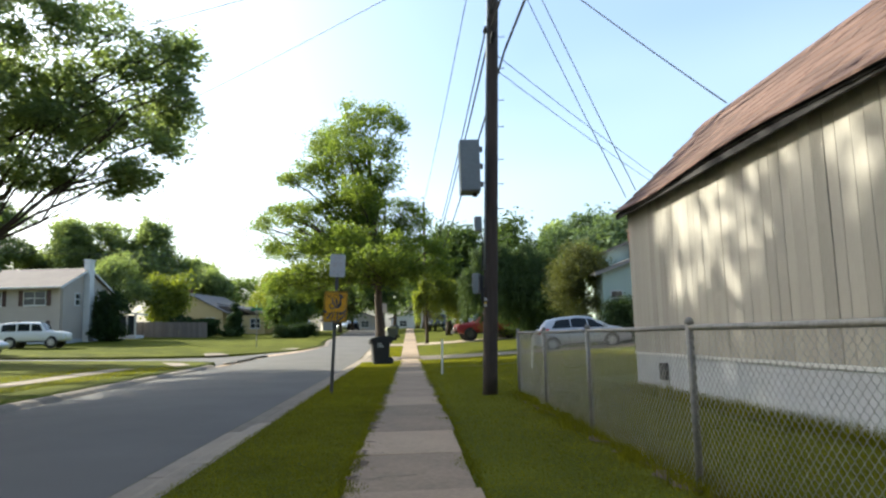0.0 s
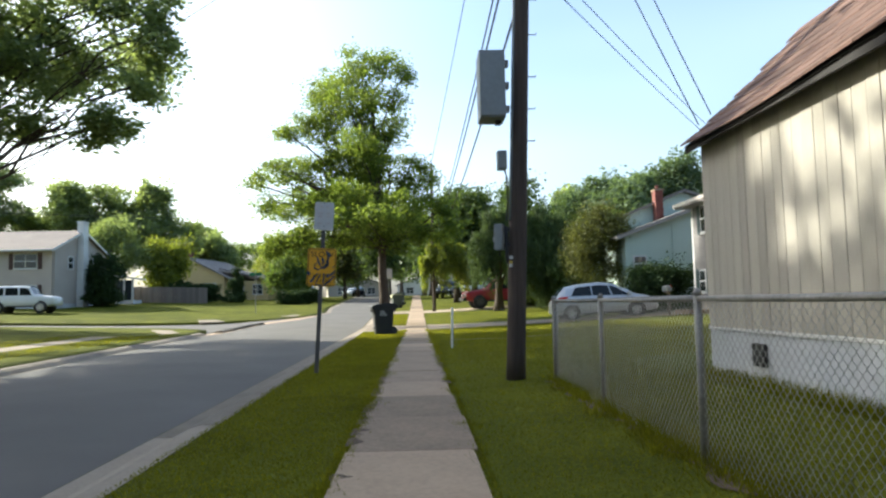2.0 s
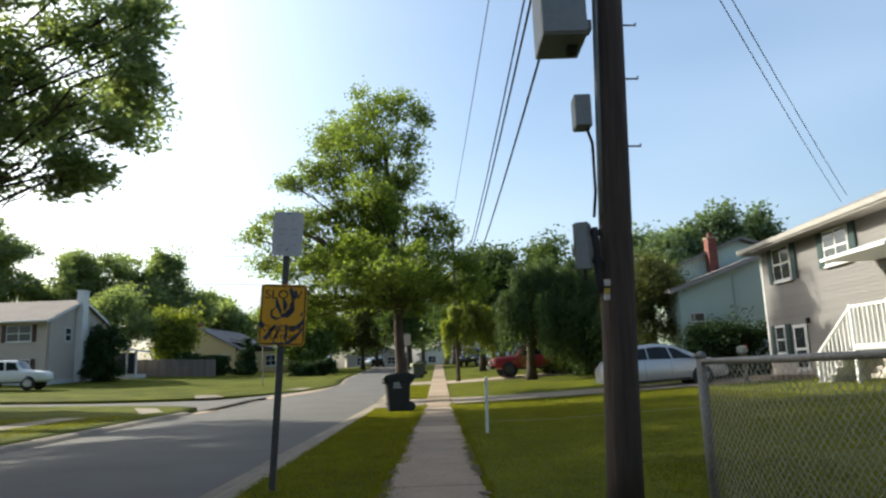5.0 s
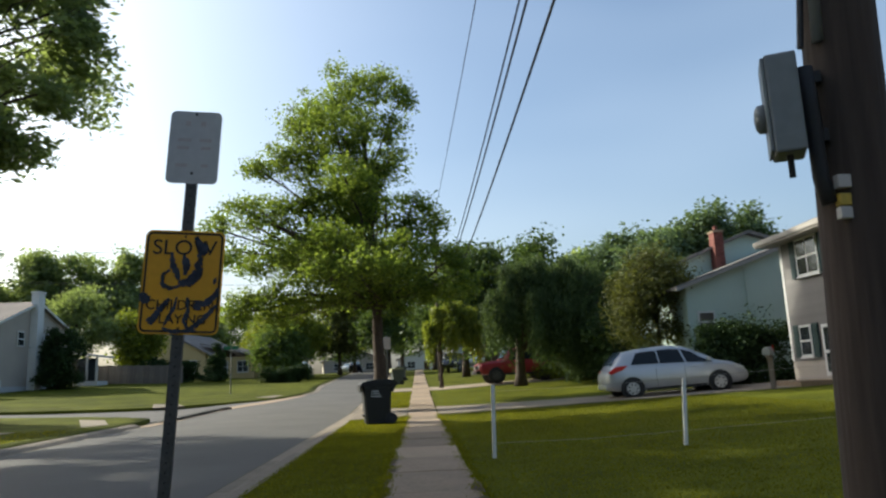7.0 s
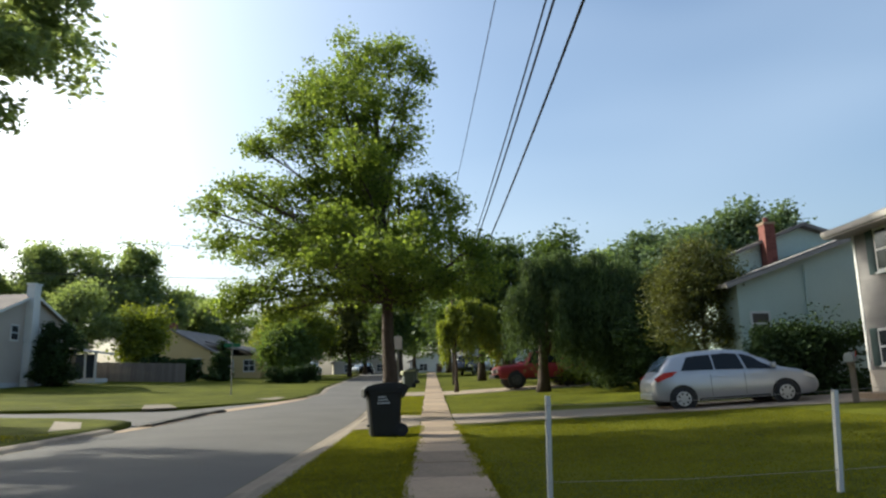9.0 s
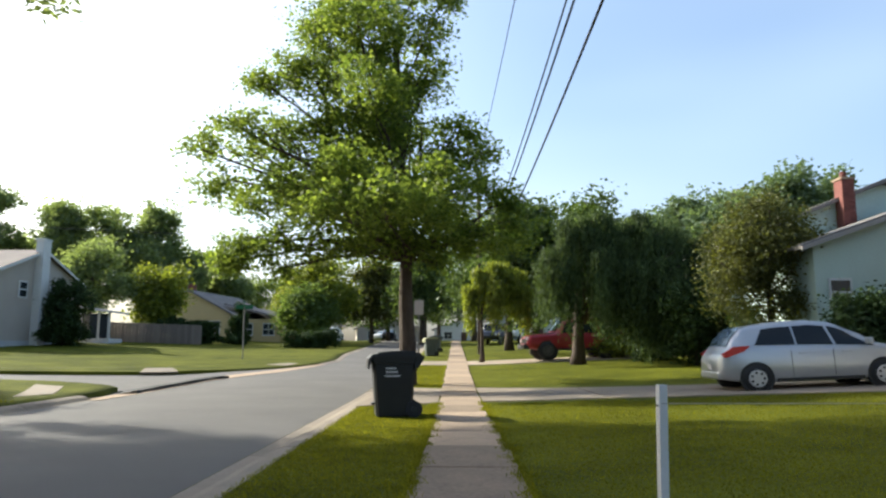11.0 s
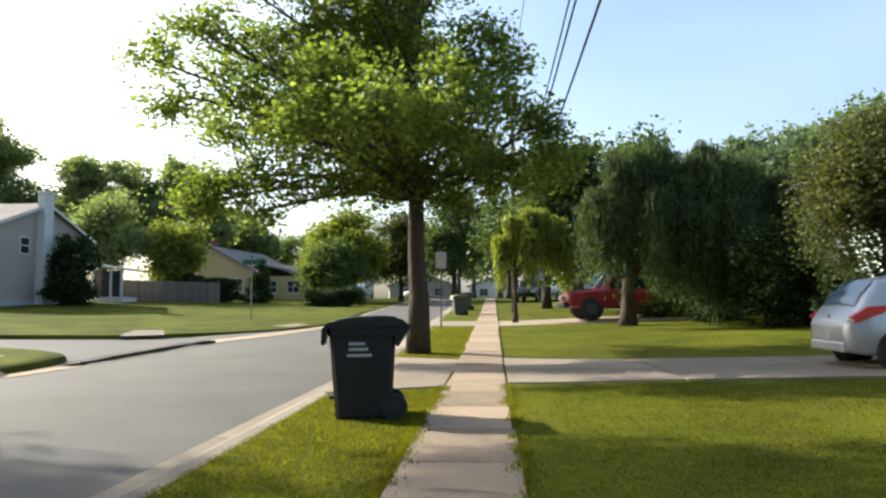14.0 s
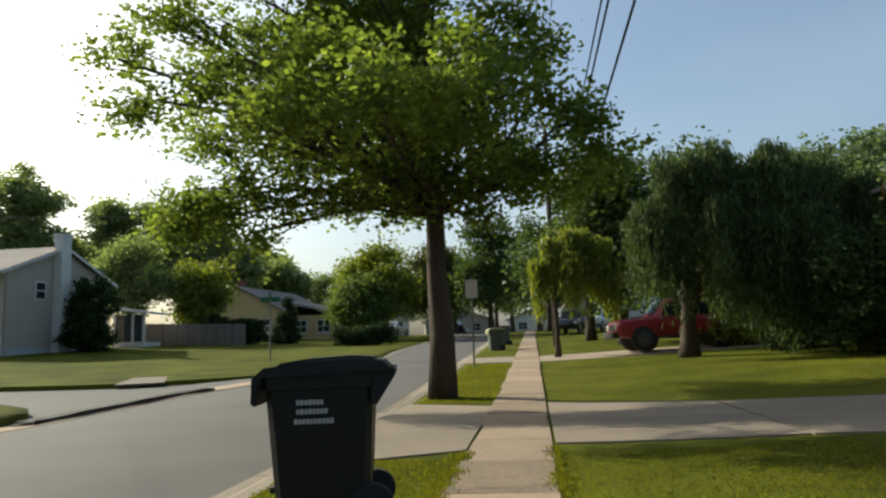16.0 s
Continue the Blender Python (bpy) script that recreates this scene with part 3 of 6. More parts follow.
# the tree beside it, whose shade falls over the street
shade = [(0, 0, 9.0, 3.4, 4.6, 2.6), (-3, 2, 11, 4, 4.6, 3), (1.2, -3.0, 8, 2.6, 3.2, 1.9), (0, 1, 13.0, 3.2, 4.0, 2.2), (0.2, 3.4, 9.4, 2.0, 2.6, 1.5), (-3, -3, 8, 3, 3.6, 2.4)]
low = [c for c in shade if c[2] < 12]
tree("street_tree", -15.0, 13.0, 10.0, 0.36, low + [(0, 1, 12.4, 2.6, 3.2, 1.4)], 74000, 0.19, "leaf_h", "leafy dark green tree shading the street", seed=23, sub=0.55)
tree("street_tree", -18.6, 20.8, 13.0, 0.36, [(a * 1.05, b * 0.9, c + 2.2, d, e, f * 1.1) for a, b, c, d, e, f in shade], 46000, 0.2, "leaf_h", "leafy dark green tree beside the lawn", seed=29, sub=0.6)
tree("street_tree", -16.5, 3.5, 10.0, 0.36, low, 46000, 0.21, "leaf_h", "leafy dark green tree near the start of the walk", seed=30, sub=0.55)
# weeping tree in front of the jeep, dark and hanging
weep = [(-0.4, -1.8, 5.7, 0.9, 1.0, 0.6), (0.4, -1.8, 5.8, 0.8, 1.0, 0.6), (2.4, -1.8, 5.5, 1.2, 1.2, 0.7), (3.4, -1.8, 5.3, 1.1, 1.1, 0.7), (1.3, -1.5, 5.0, 1.2, 1.1, 0.7), (-1.3, -1.8, 4.4, 0.7, 0.9, 0.6), (4.6, -1.6, 4.6, 0.9, 1.1, 0.7), (5.2, -1.4, 3.7, 0.7, 1.0, 0.6),
        (-0.7, -2.0, 3.8, 0.8, 0.8, 0.5), (0.6, -2.2, 4.2, 1.0, 0.9, 0.7), (1.8, -2.2, 3.9, 1.2, 1.0, 0.7), (3.1, -2.2, 3.9, 1.2, 1.0, 0.7), (4.1, -2.0, 3.3, 1.1, 1.0, 0.6), (2.6, -2.0, 3.0, 1.0, 0.9, 0.5), (5.0, -1.6, 2.8, 0.9, 1.0, 0.5), (2.2, -0.8, 4.4, 1.4, 1.0, 0.7), (1.3, -0.6, 3.4, 1.2, 1.0, 0.8)]
tree("weeping_tree", 5.2, 46.0, 5.1, 0.27, weep, 150000, 0.046, "leaf_d", "dark weeping tree with hanging branches on the lawn", seed=31, droop=2.0, sub=0.17, stretch=1.5, lean=(0, -1.4))
tree("young_weeping_tree", 1.25, 50.5, 3.4, 0.11, [(-0.6, 0, 3.7, 0.35, 0.4, 0.3), (0.0, 0.1, 4.3, 0.45, 0.5, 0.35), (0.8, 0, 4.7, 0.6, 0.6, 0.35), (1.6, -0.1, 4.3, 0.45, 0.5, 0.35), (2.1, -0.2, 3.6, 0.35, 0.5, 0.3), (0.7, -0.4, 3.9, 0.4, 0.4, 0.3)], 15000, 0.07, "leaf_e", "young weeping tree with bright yellow-green hanging leaves", seed=33, droop=1.7, sub=0.2, stretch=1.4)
tree("olive_tree", 9.35, 36.9, 3.6, 0.1, [(-0.2, 0, 3.2, 1.2, 1.2, 1.2), (0.6, 0.2, 4.1, 0.9, 1.0, 0.8), (-1.0, 0, 2.7, 0.9, 1.0, 1.1), (-0.1, 0, 4.6, 0.8, 0.9, 0.6), (1.1, 0, 3.3, 0.7, 0.9, 0.7), (-0.8, 0, 4.2, 0.8, 0.9, 0.7), (0.1, -0.2, 1.9, 1.1, 1.0, 0.8)], 30000, 0.055, "leaf_f", "airy small tree with olive and bronze leaves", seed=35, sub=0.3)


def shrub(name, x, y, sx, sy, sz, count, size, leaf, label, seed, category="shrub", cone=False, sub=0.16, group=""):
    cl = [(0, 0, 0.5 * sz, 0.8 * sx, 0.8 * sy, 0.48 * sz), (0.35 * sx, 0.1 * sy, 0.62 * sz, 0.6 * sx, 0.6 * sy, 0.36 * sz), (-0.35 * sx, 0, 0.55 * sz, 0.6 * sx, 0.6 * sy, 0.4 * sz), (0, 0, 0.2 * sz, 0.95 * sx, 0.95 * sy, 0.22 * sz)]
    if cone:
        cl = [(0, 0, f * sz, sx * (1 - f) ** 0.7, sy * (1 - f) ** 0.7, 0.14 * sz) for f in (0.1, 0.25, 0.4, 0.55, 0.7, 0.85, 0.93)]
    return tree(name, x, y, 0.6 * sz, 0.05, cl, count, size, leaf, label, category, seed, 0, sub, 1, (0, 0), group, twigs=1)


shrub("broad_bush", 11.3, 33.9, 2.2, 1.2, 2.3, 26000, 0.065, "leaf_g", "dense dark green bush beside the house wall", 41, sub=0.22)
shrub("low_bush", 7.6, 49.6, 1.3, 1.0, 1.7, 7000, 0.07, "leaf_e", "bushy yellow-green shrub in the light behind", 97)
shrub("low_bush", 9.0, 46.4, 1.6, 1.0, 1.6, 8000, 0.08, "leaf_g", "bushy dark green shrub under the trees", 42)
shrub("low_bush", 10.0, 52.6, 3.2, 1.0, 2.9, 14000, 0.11, "leaf_g", "dark green shrub behind the weeping tree", 43)
shrub("low_bush", 10.9, 40.3, 1.8, 1.0, 2.2, 7000, 0.1, "leaf_g", "dark shrub in the deep shade", 49)
shrub("tall_bush", 8.9, 42.2, 1.2, 1.0, 3.6, 12000, 0.07, "leaf_g", "tall dark leafy shrub between the weeping tree and the house", 98)
shrub("low_bush", 10.2, 43.0, 1.5, 1.2, 2.6, 6000, 0.11, "leaf_g", "dark shrub in the deep shade", 44)
# far side: clipped evergreen, cone, hedges
shrub("clipped_evergreen", -26.3, 62.8, 2.35, 1.6, 4.6, 20000, 0.095, "leaf_g", "big rounded dark evergreen beside the house", 45, "evergreen", sub=0.2)
shrub("cone_evergreen", -18.5, 76.0, 1.3, 1.2, 3.6, 9000, 0.1, "leaf_g", "dark cone-shaped evergreen by the yellow house", 46, "evergreen", True)
shrub("hedge_bush", -22.0, 74.0, 3.0, 1.1, 2.2, 11000, 0.12, "leaf_g", "dark brownish hedge along the wooden fence", 47, "hedge")
shrub("hedge", -11.4, 71.5, 2.7, 1.0, 1.5, 14000, 0.08, "leaf_g", "low dark green hedge beside the road", 48, "hedge")
# background trees: (x, y, height, half width, leaf, seed)
ROUND = [(0, 0, 0.62, 0.75, 0.75, 0.26), (0.45, 0.1, 0.5, 0.5, 0.5, 0.2), (-0.45, 0, 0.55, 0.5, 0.5, 0.2), (0.2, 0, 0.82, 0.45, 0.45, 0.16), (-0.25, 0, 0.78, 0.4, 0.4, 0.15), (0.1, -0.3, 0.35, 0.6, 0.5, 0.13), (-0.6, 0.2, 0.36, 0.4, 0.4, 0.12)]


def far_tree(x, y, h, wd, leaf, seed, label, count=7000, size=0.3, group="trees behind the houses"):
    h -= g(x, y)
    rr = random.Random(seed)
    cl = [(c[0] * wd + rr.uniform(-0.25, 0.25) * wd, c[1] * wd, c[2] * h + rr.uniform(-0.06, 0.06) * h, c[3] * wd * rr.uniform(0.7, 1.1), c[4] * wd, c[5] * h * rr.uniform(0.8, 1.1)) for c in ROUND]
    tree("background_tree", x, y, 0.7 * h, 0.025 * h, cl, count, size, leaf, label, seed=seed, sub=0.55, group=group)


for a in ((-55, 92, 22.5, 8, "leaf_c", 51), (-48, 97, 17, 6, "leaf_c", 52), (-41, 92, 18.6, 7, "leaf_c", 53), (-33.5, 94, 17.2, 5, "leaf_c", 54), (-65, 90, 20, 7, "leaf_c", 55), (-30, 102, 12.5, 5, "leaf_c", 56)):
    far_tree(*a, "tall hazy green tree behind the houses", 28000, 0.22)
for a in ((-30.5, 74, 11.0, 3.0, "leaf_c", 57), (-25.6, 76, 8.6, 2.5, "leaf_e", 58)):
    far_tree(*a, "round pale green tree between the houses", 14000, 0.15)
for a in ((-30, 122, 12, 7, "leaf_b", 59), (-20, 130, 11.5, 6, "leaf_b", 60), (-15.5, 92, 11.0, 4.2, "leaf_e", 61), (-12.2, 82, 10.2, 3.4, "leaf_e", 62), (-8.6, 88, 10.6, 3.0, "leaf_f", 95), (-13.2, 79, 6.4, 2.4, "leaf_b", 63), (-8, 100, 11, 4.5, "leaf_h", 64), (-3.2, 84, 12.5, 3.4, "leaf_h", 65), (-4, 110, 13, 5, "leaf_b", 66), (2.0, 92, 13.5, 4.2, "leaf_h", 67), (-19, 108, 11.5, 5, "leaf_e", 74), (3.2, 108, 14, 4.6, "leaf_h", 93), (-2.5, 124, 16, 5, "leaf_h", 94)):
    far_tree(*a, "leafy green street tree further along", 12000, 0.17, "street trees")
for a in ((8.2, 62, 11.4, 4.0, "leaf_h", 68), (12.5, 60, 9.2, 4.0, "leaf_h", 69), (3.6, 64, 11.8, 3.2, "leaf_h", 70), (4.6, 57, 10.6, 3.0, "leaf_h", 82), (17.2, 60, 10.5, 4.0, "needles", 71), (8.5, 52.5, 6.6, 3.0, "leaf_h", 72), (13, 49, 6.5, 3.0, "leaf_h", 73)):
    far_tree(*a, "dense dark green tree behind the lawns", 13000, 0.16)
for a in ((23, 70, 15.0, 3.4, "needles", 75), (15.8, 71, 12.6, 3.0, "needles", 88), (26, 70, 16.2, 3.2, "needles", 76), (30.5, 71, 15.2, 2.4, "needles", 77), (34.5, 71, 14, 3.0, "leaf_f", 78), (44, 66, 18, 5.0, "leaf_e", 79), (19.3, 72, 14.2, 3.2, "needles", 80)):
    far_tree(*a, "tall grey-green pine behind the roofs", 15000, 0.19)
# Out of view beside and behind the camera, added to dim skylight on the lawns.
for a in ((-24, 2, 11, 5, "leaf_b", 83), (-27, 38, 12, 4, "leaf_b", 84), (-6, -26, 12, 5, "leaf_b", 85), (7, -22, 11, 5, "leaf_b", 86), (-20, -14, 12, 6, "leaf_b", 87), (-31, 11, 15, 7, "leaf_b", 89), (-32, 24, 15, 7, "leaf_b", 90), (6.5, -4.5, 11, 4.6, "leaf_b", 91), (-7.5, -9.5, 12, 5, "leaf_b", 92)):
    far_tree(*a, "leafy green tree near the start of the walk", 9000, 0.34)
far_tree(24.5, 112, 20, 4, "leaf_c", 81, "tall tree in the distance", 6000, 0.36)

# ---- utility pole and its gear ----


def box_part(name, parent, material, *b, bevel=0.008, label="", smooth=False):
    return part(name, box(*b, bevel=bevel), material, parent, label, smooth)


PX, PY = 1.42, 11.9
LEANX = 0.043
pole = thing("utility_pole", PX, PY, g(PX, PY) - 0.05, "weathered dark brown wooden utility pole on the verge", "utility pole", ry=math.degrees(math.atan(LEANX)))
part("shaft", tube([(0, 0, z) for z in (0, 0.4, 2, 4, 6, 8, 9.6)], [0.135, 0.128, 0.124, 0.118, 0.112, 0.106, 0.1], 20), "polewood", pole, "", True)
for i, z in enumerate((2.75, 3.3, 3.75, 4.2, 4.8, 5.3, 5.9, 6.5)):
    s = 1
    part("step_bolt", tube([(s * 0.1, -0.02, z), (s * 0.215, -0.02, z), (s * 0.215, -0.02, z + 0.02)], 0.008, 6), "galv_worn", pole)
part("conduit", tube([(-0.118, -0.06, 2.2), (-0.112, -0.06, 3.0), (-0.104, -0.06, 5.2), (-0.096, -0.06, 7.4)], 0.02, 8), "greybox", pole, "grey riser pipe", True)
for z, w_, m_ in ((1.66, 0.045, "platewhite"), (1.6, 0.04, "tagyellow"), (1.555, 0.04, "platewhite")):
    part("pole_tag", box(-0.12, -0.12 + w_, -0.1, -0.07, z, z + w_, 0.003), m_, pole)
# cabinet on the pole
cab = thing("equipment_cabinet", PX + 0.12, PY, 3.55, "tall grey metal cabinet bracketed to the utility pole", "utility box")
box_part("body", cab, "greybox", -0.52, -0.17, -0.22, 0.22, 0, 0.93, bevel=0.012)
box_part("door", cab, "greybox", -0.515, -0.175, -0.235, -0.222, 0.02, 0.91, bevel=0.004)
for z in (0.12, 0.45, 0.76):
    box_part("bracket", cab, "galv_worn", -0.17, -0.1, -0.06, 0.06, z, z + 0.08, bevel=0.004)
box_part("cable_gland", cab, "black", -0.3, -0.22, -0.05, 0.05, -0.06, 0.0)
term = thing("terminal_box", PX + 0.08, PY, 2.86, "small grey terminal box on the utility pole", "utility box")
box_part("body", term, "greybox", -0.25, -0.12, -0.1, 0.06, 0, 0.26, bevel=0.015)
part("cable", tube([(-0.15, -0.02, 0), (-0.12, -0.03, -0.12), (-0.125, -0.03, -0.5), (-0.15, -0.03, -0.7)], 0.012, 7), "cable", term)
met = thing("electric_meter", PX - 0.03, PY - 0.1, 1.76, "grey electric meter box with a glass dome on the pole", "electric meter", rz=-24)
met.scale = (0.88, 0.66, 0.88)
box_part("body", met, "greybox", -0.225, -0.11, -0.11, 0.1, 0, 0.4, bevel=0.01)
box_part("cover", met, "greybox", -0.238, -0.226, -0.105, 0.095, 0.01, 0.39, bevel=0.004)
part("dome", tube([(-0.238, 0.02, 0.17), (-0.262, 0.02, 0.17), (-0.274, 0.02, 0.17), (-0.278, 0.02, 0.17)], [0.06, 0.058, 0.042, 0.015], 18), "greybox", met, "clear glass meter dome", True)
for z in (0.05, 0.29):
    box_part("bracket", met, "cable", -0.112, -0.02, 0.03, 0.09, z, z + 0.05, bevel=0.004)
part("conduit", tube([(-0.075, 0.03, 0.36), (-0.07, 0.03, 0.2), (-0.07, 0.03, -0.1), (-0.05, 0.03, -0.2)], 0.03, 10), "cable", met, "dark conduit beside the box", True)
part("seal", tube([(-0.17, -0.03, 0), (-0.17, -0.03, -0.05), (-0.17, -0.03, -0.09)], 0.012, 6), "black", met)


def cable(points, r, label, sag=0.0, n=18):
    """A hanging wire from point to point."""
    pts = []
    for a, b in zip(points, points[1:]):
        a, b = Vector(a), Vector(b)
        for i in range(n + 1):
            f = i / n
            pts.append(a.lerp(b, f) - Vector((0, 0, 4 * sag * f * (1 - f))))
    bm = tube(pts, r, 5)
    t = new("overhead_cable", obj("overhead_cable", bm, "cable"))
    return tagged(t, label, "cable", "overhead wires")


TX = PX + LEANX * 6.5
PX2, PY2 = 1.5, 60.0
BLK = "black overhead wire strung between the utility poles"
cable([(TX - 0.3, -30, 8.9), (TX - 0.14, PY, 8.6), (PX2 - 0.6, PY2, 10.6)], 0.011, BLK, 0.5)
for dx, z0, z1, r in ((0.02, 6.75, 7.6, 0.016), (0.08, 6.6, 7.4, 0.02), (0.3, 6.15, 6.8, 0.022)):
    cable([(TX + dx + 0.1, -30, z0 + 0.6), (TX + dx - 0.1, PY - 0.14, z0), (PX2 + dx + 0.2, PY2, z1)], r, BLK, 0.75)
DROP = "thin service wire hanging to a house"
cable([(TX - 0.02, PY, 6.2), (11.4, 25.3, 5.4)], 0.008, DROP, 0.12)
cable([(TX - 0.03, PY, 5.9), (11.4, 25.6, 5.3)], 0.008, DROP, 0.12)
cable([(TX, PY, 8.6), (4.6, 9.0, 4.19)], 0.011, DROP, 0.06)
cable([(TX, PY, 8.8), (3.77, 11.15, 3.27)], 0.008, DROP, 0.03)
cable([(TX, PY, 9.5), (3.94, 11.15, 3.4)], 0.008, DROP, 0.03)
cable([(TX, PY, 8.3), (-25.0, 44.0, 12.0)], 0.011, "black wire crossing high over the street", 0.6)
cable([(TX, PY, 8.6), (-29.0, 34.0, 13.8)], 0.011, "black wire crossing high over the street", 0.6)
cable([(-60, 47, 11.4), (PX2, PY2, 9.6)], 0.016, "thin wire crossing far down the street", 0.3)
cable([(-60, 47, 9.3), (PX2, PY2, 7.6)], 0.016, "thin wire crossing far down the street", 0.3)
# wire clamps beside the pole
clamp = thing("cable_clamp", TX - 0.2, PY - 0.6, 6.3, "dark cable clamps bunched on the wires", "cable clamp")
for k, (y_, z_) in enumerate(((0, 0), (-0.5, 0.12), (-0.25, -0.2), (0.3, -0.05))):
    part("clamp", tube([(0.05 * k, y_ - 0.1, z_ + 0.05), (0.05 * k, y_, z_), (0.05 * k, y_ + 0.12, z_ + 0.04)], [0.02, 0.045, 0.02], 8), "black", clamp)
pole2 = thing("utility_pole", PX2, PY2, g(PX2, PY2), "distant brown wooden utility pole", "utility pole")
part("shaft", tube([(0, 0, z) for z in (0, 4, 8, 11.8)], [0.15, 0.14, 0.12, 0.1], 12), "polewood", pole2, "", True)
box_part("crossarm", pole2, "polewood", -0.45, 0.2, -0.06, 0.06, 10.6, 10.75)

# ---- road sign with a plate above ----
SX, SY = -1.5, 13.7
sign = thing("traffic_sign", SX, SY, g(SX, SY) - 0.02, "yellow warning sign smeared with paint, leaning on a steel post", "road sign", rz=3, ry=3.4, rx=-0.6)
part("post", prism([(-0.032, 0), (-0.032, 0.028), (-0.02, 0.028), (-0.02, 0.012), (0.02, 0.012), (0.02, 0.028), (0.032, 0.028), (0.032, 0)], "z", -0.1, 2.72), "postdark", sign, "punched dull steel post")
for i in range(48):
    part("punched_hole", tube([(0, -0.002, 0.1 + i * 0.053), (0, 0.0105, 0.1 + i * 0.053)], 0.0062, 6), "black", sign)


def rounded(w_, h_, r, n=5):
    out = []
    for cx, cz, a0 in ((w_ / 2 - r, h_ / 2 - r, 0), (-w_ / 2 + r, h_ / 2 - r, 90), (-w_ / 2 + r, -h_ / 2 + r, 180), (w_ / 2 - r, -h_ / 2 + r, 270)):
        for k in range(n + 1):
            a = radians(a0 + 90 * k / n)
            out.append((cx + r * math.cos(a), cz + r * math.sin(a)))
    return out


def shift(pts, dx, dz):
    return [(a + dx, b + dz) for a, b in pts]


def frame_ring(w_, h_, r, t, y0, y1, dx, dz):
    bm = bmesh.new()
    o, i_ = shift(rounded(w_, h_, r), dx, dz), shift(rounded(w_ - 2 * t, h_ - 2 * t, max(r - t, 0.005)), dx, dz)
    rings = [[bm.verts.new((p[0], y_, p[1])) for p in q] for q, y_ in ((o, y1), (o, y0), (i_, y0), (i_, y1))]
    n = len(o)
    for a, b in zip(rings, rings[1:] + rings[:1]):
        for k in range(n):
            bm.faces.new((a[k], a[(k + 1) % n], b[(k + 1) % n], b[k]))
    return bm


def words(text, size, x, z, y, parent, material="signblack", wide=1.0, label=""):
    cu = bpy.data.curves.new("lettering", "FONT")
    cu.body, cu.size, cu.align_x, cu.align_y, cu.extrude = text, size, "CENTER", "CENTER", 0.0015
    tmp = bpy.data.objects.new("lettering", cu)
    scene.collection.objects.link(tmp)
    bpy.context.view_layer.update()
    me = bpy.data.meshes.new_from_object(tmp.evaluated_get(bpy.context.evaluated_depsgraph_get()))
    bpy.data.objects.remove(tmp)
    me.transform(Matrix.Translation((x, y, z)) @ Matrix.Rotation(radians(90), 4, "X") @ Matrix.Diagonal((wide, 1, 1, 1)))
    me.materials.clear()
    me.materials.append(M[material])
    return part("lettering", me, material, parent, label)


yp = part("sign_panel", prism(shift(rounded(0.457, 0.61, 0.04), 0, 1.70), "y", -0.006, -0.003), "signyellow", sign, "yellow panel with black lettering and border")
part("border", frame_ring(0.435, 0.588, 0.032, 0.011, -0.0085, -0.0055, 0, 1.70), "signblack", yp)
words("SLOW", 0.125, 0.0, 1.90, -0.008, yp, wide=1.05)
words("CHILDREN", 0.082, 0.0, 1.562, -0.008, yp, wide=0.98)
words("PLAYING", 0.078, 0.0, 1.48, -0.008, yp, wide=0.98)
rs = random.Random(9)


def stroke(pts, w_):
    """A ragged sprayed stroke on the panel."""
    bm = bmesh.new()
    rows = []
    for i in range(len(pts) - 1):
        for k in range(5):
            f = k / 5
            rows.append((pts[i][0] + (pts[i + 1][0] - pts[i][0]) * f, pts[i][1] + (pts[i + 1][1] - pts[i][1]) * f, pts[i + 1][0] - pts[i][0], pts[i + 1][1] - pts[i][1]))
    rows.append((*pts[-1], rows[-1][2], rows[-1][3]))
    m = len(rows)
    out = []
    for i, (x, z, dx, dz) in enumerate(rows):
        ln = math.hypot(dx, dz) + 1e-6
        ww = w_ * (0.35 + 0.65 * math.sin(math.pi * (i + 0.6) / (m + 0.2))) * rs.uniform(0.65, 1.25)
        out.append([(x - dz / ln * ww, -0.0112, z - 0.13 + dx / ln * ww), (x + dz / ln * ww, -0.0112, z - 0.13 - dx / ln * ww)])
    bm = ribbon(out)
    bmesh.ops.solidify(bm, geom=list(bm.faces), thickness=0.0015)
    part("paint_smear", bm, "spray", yp, "dark sprayed paint smear")


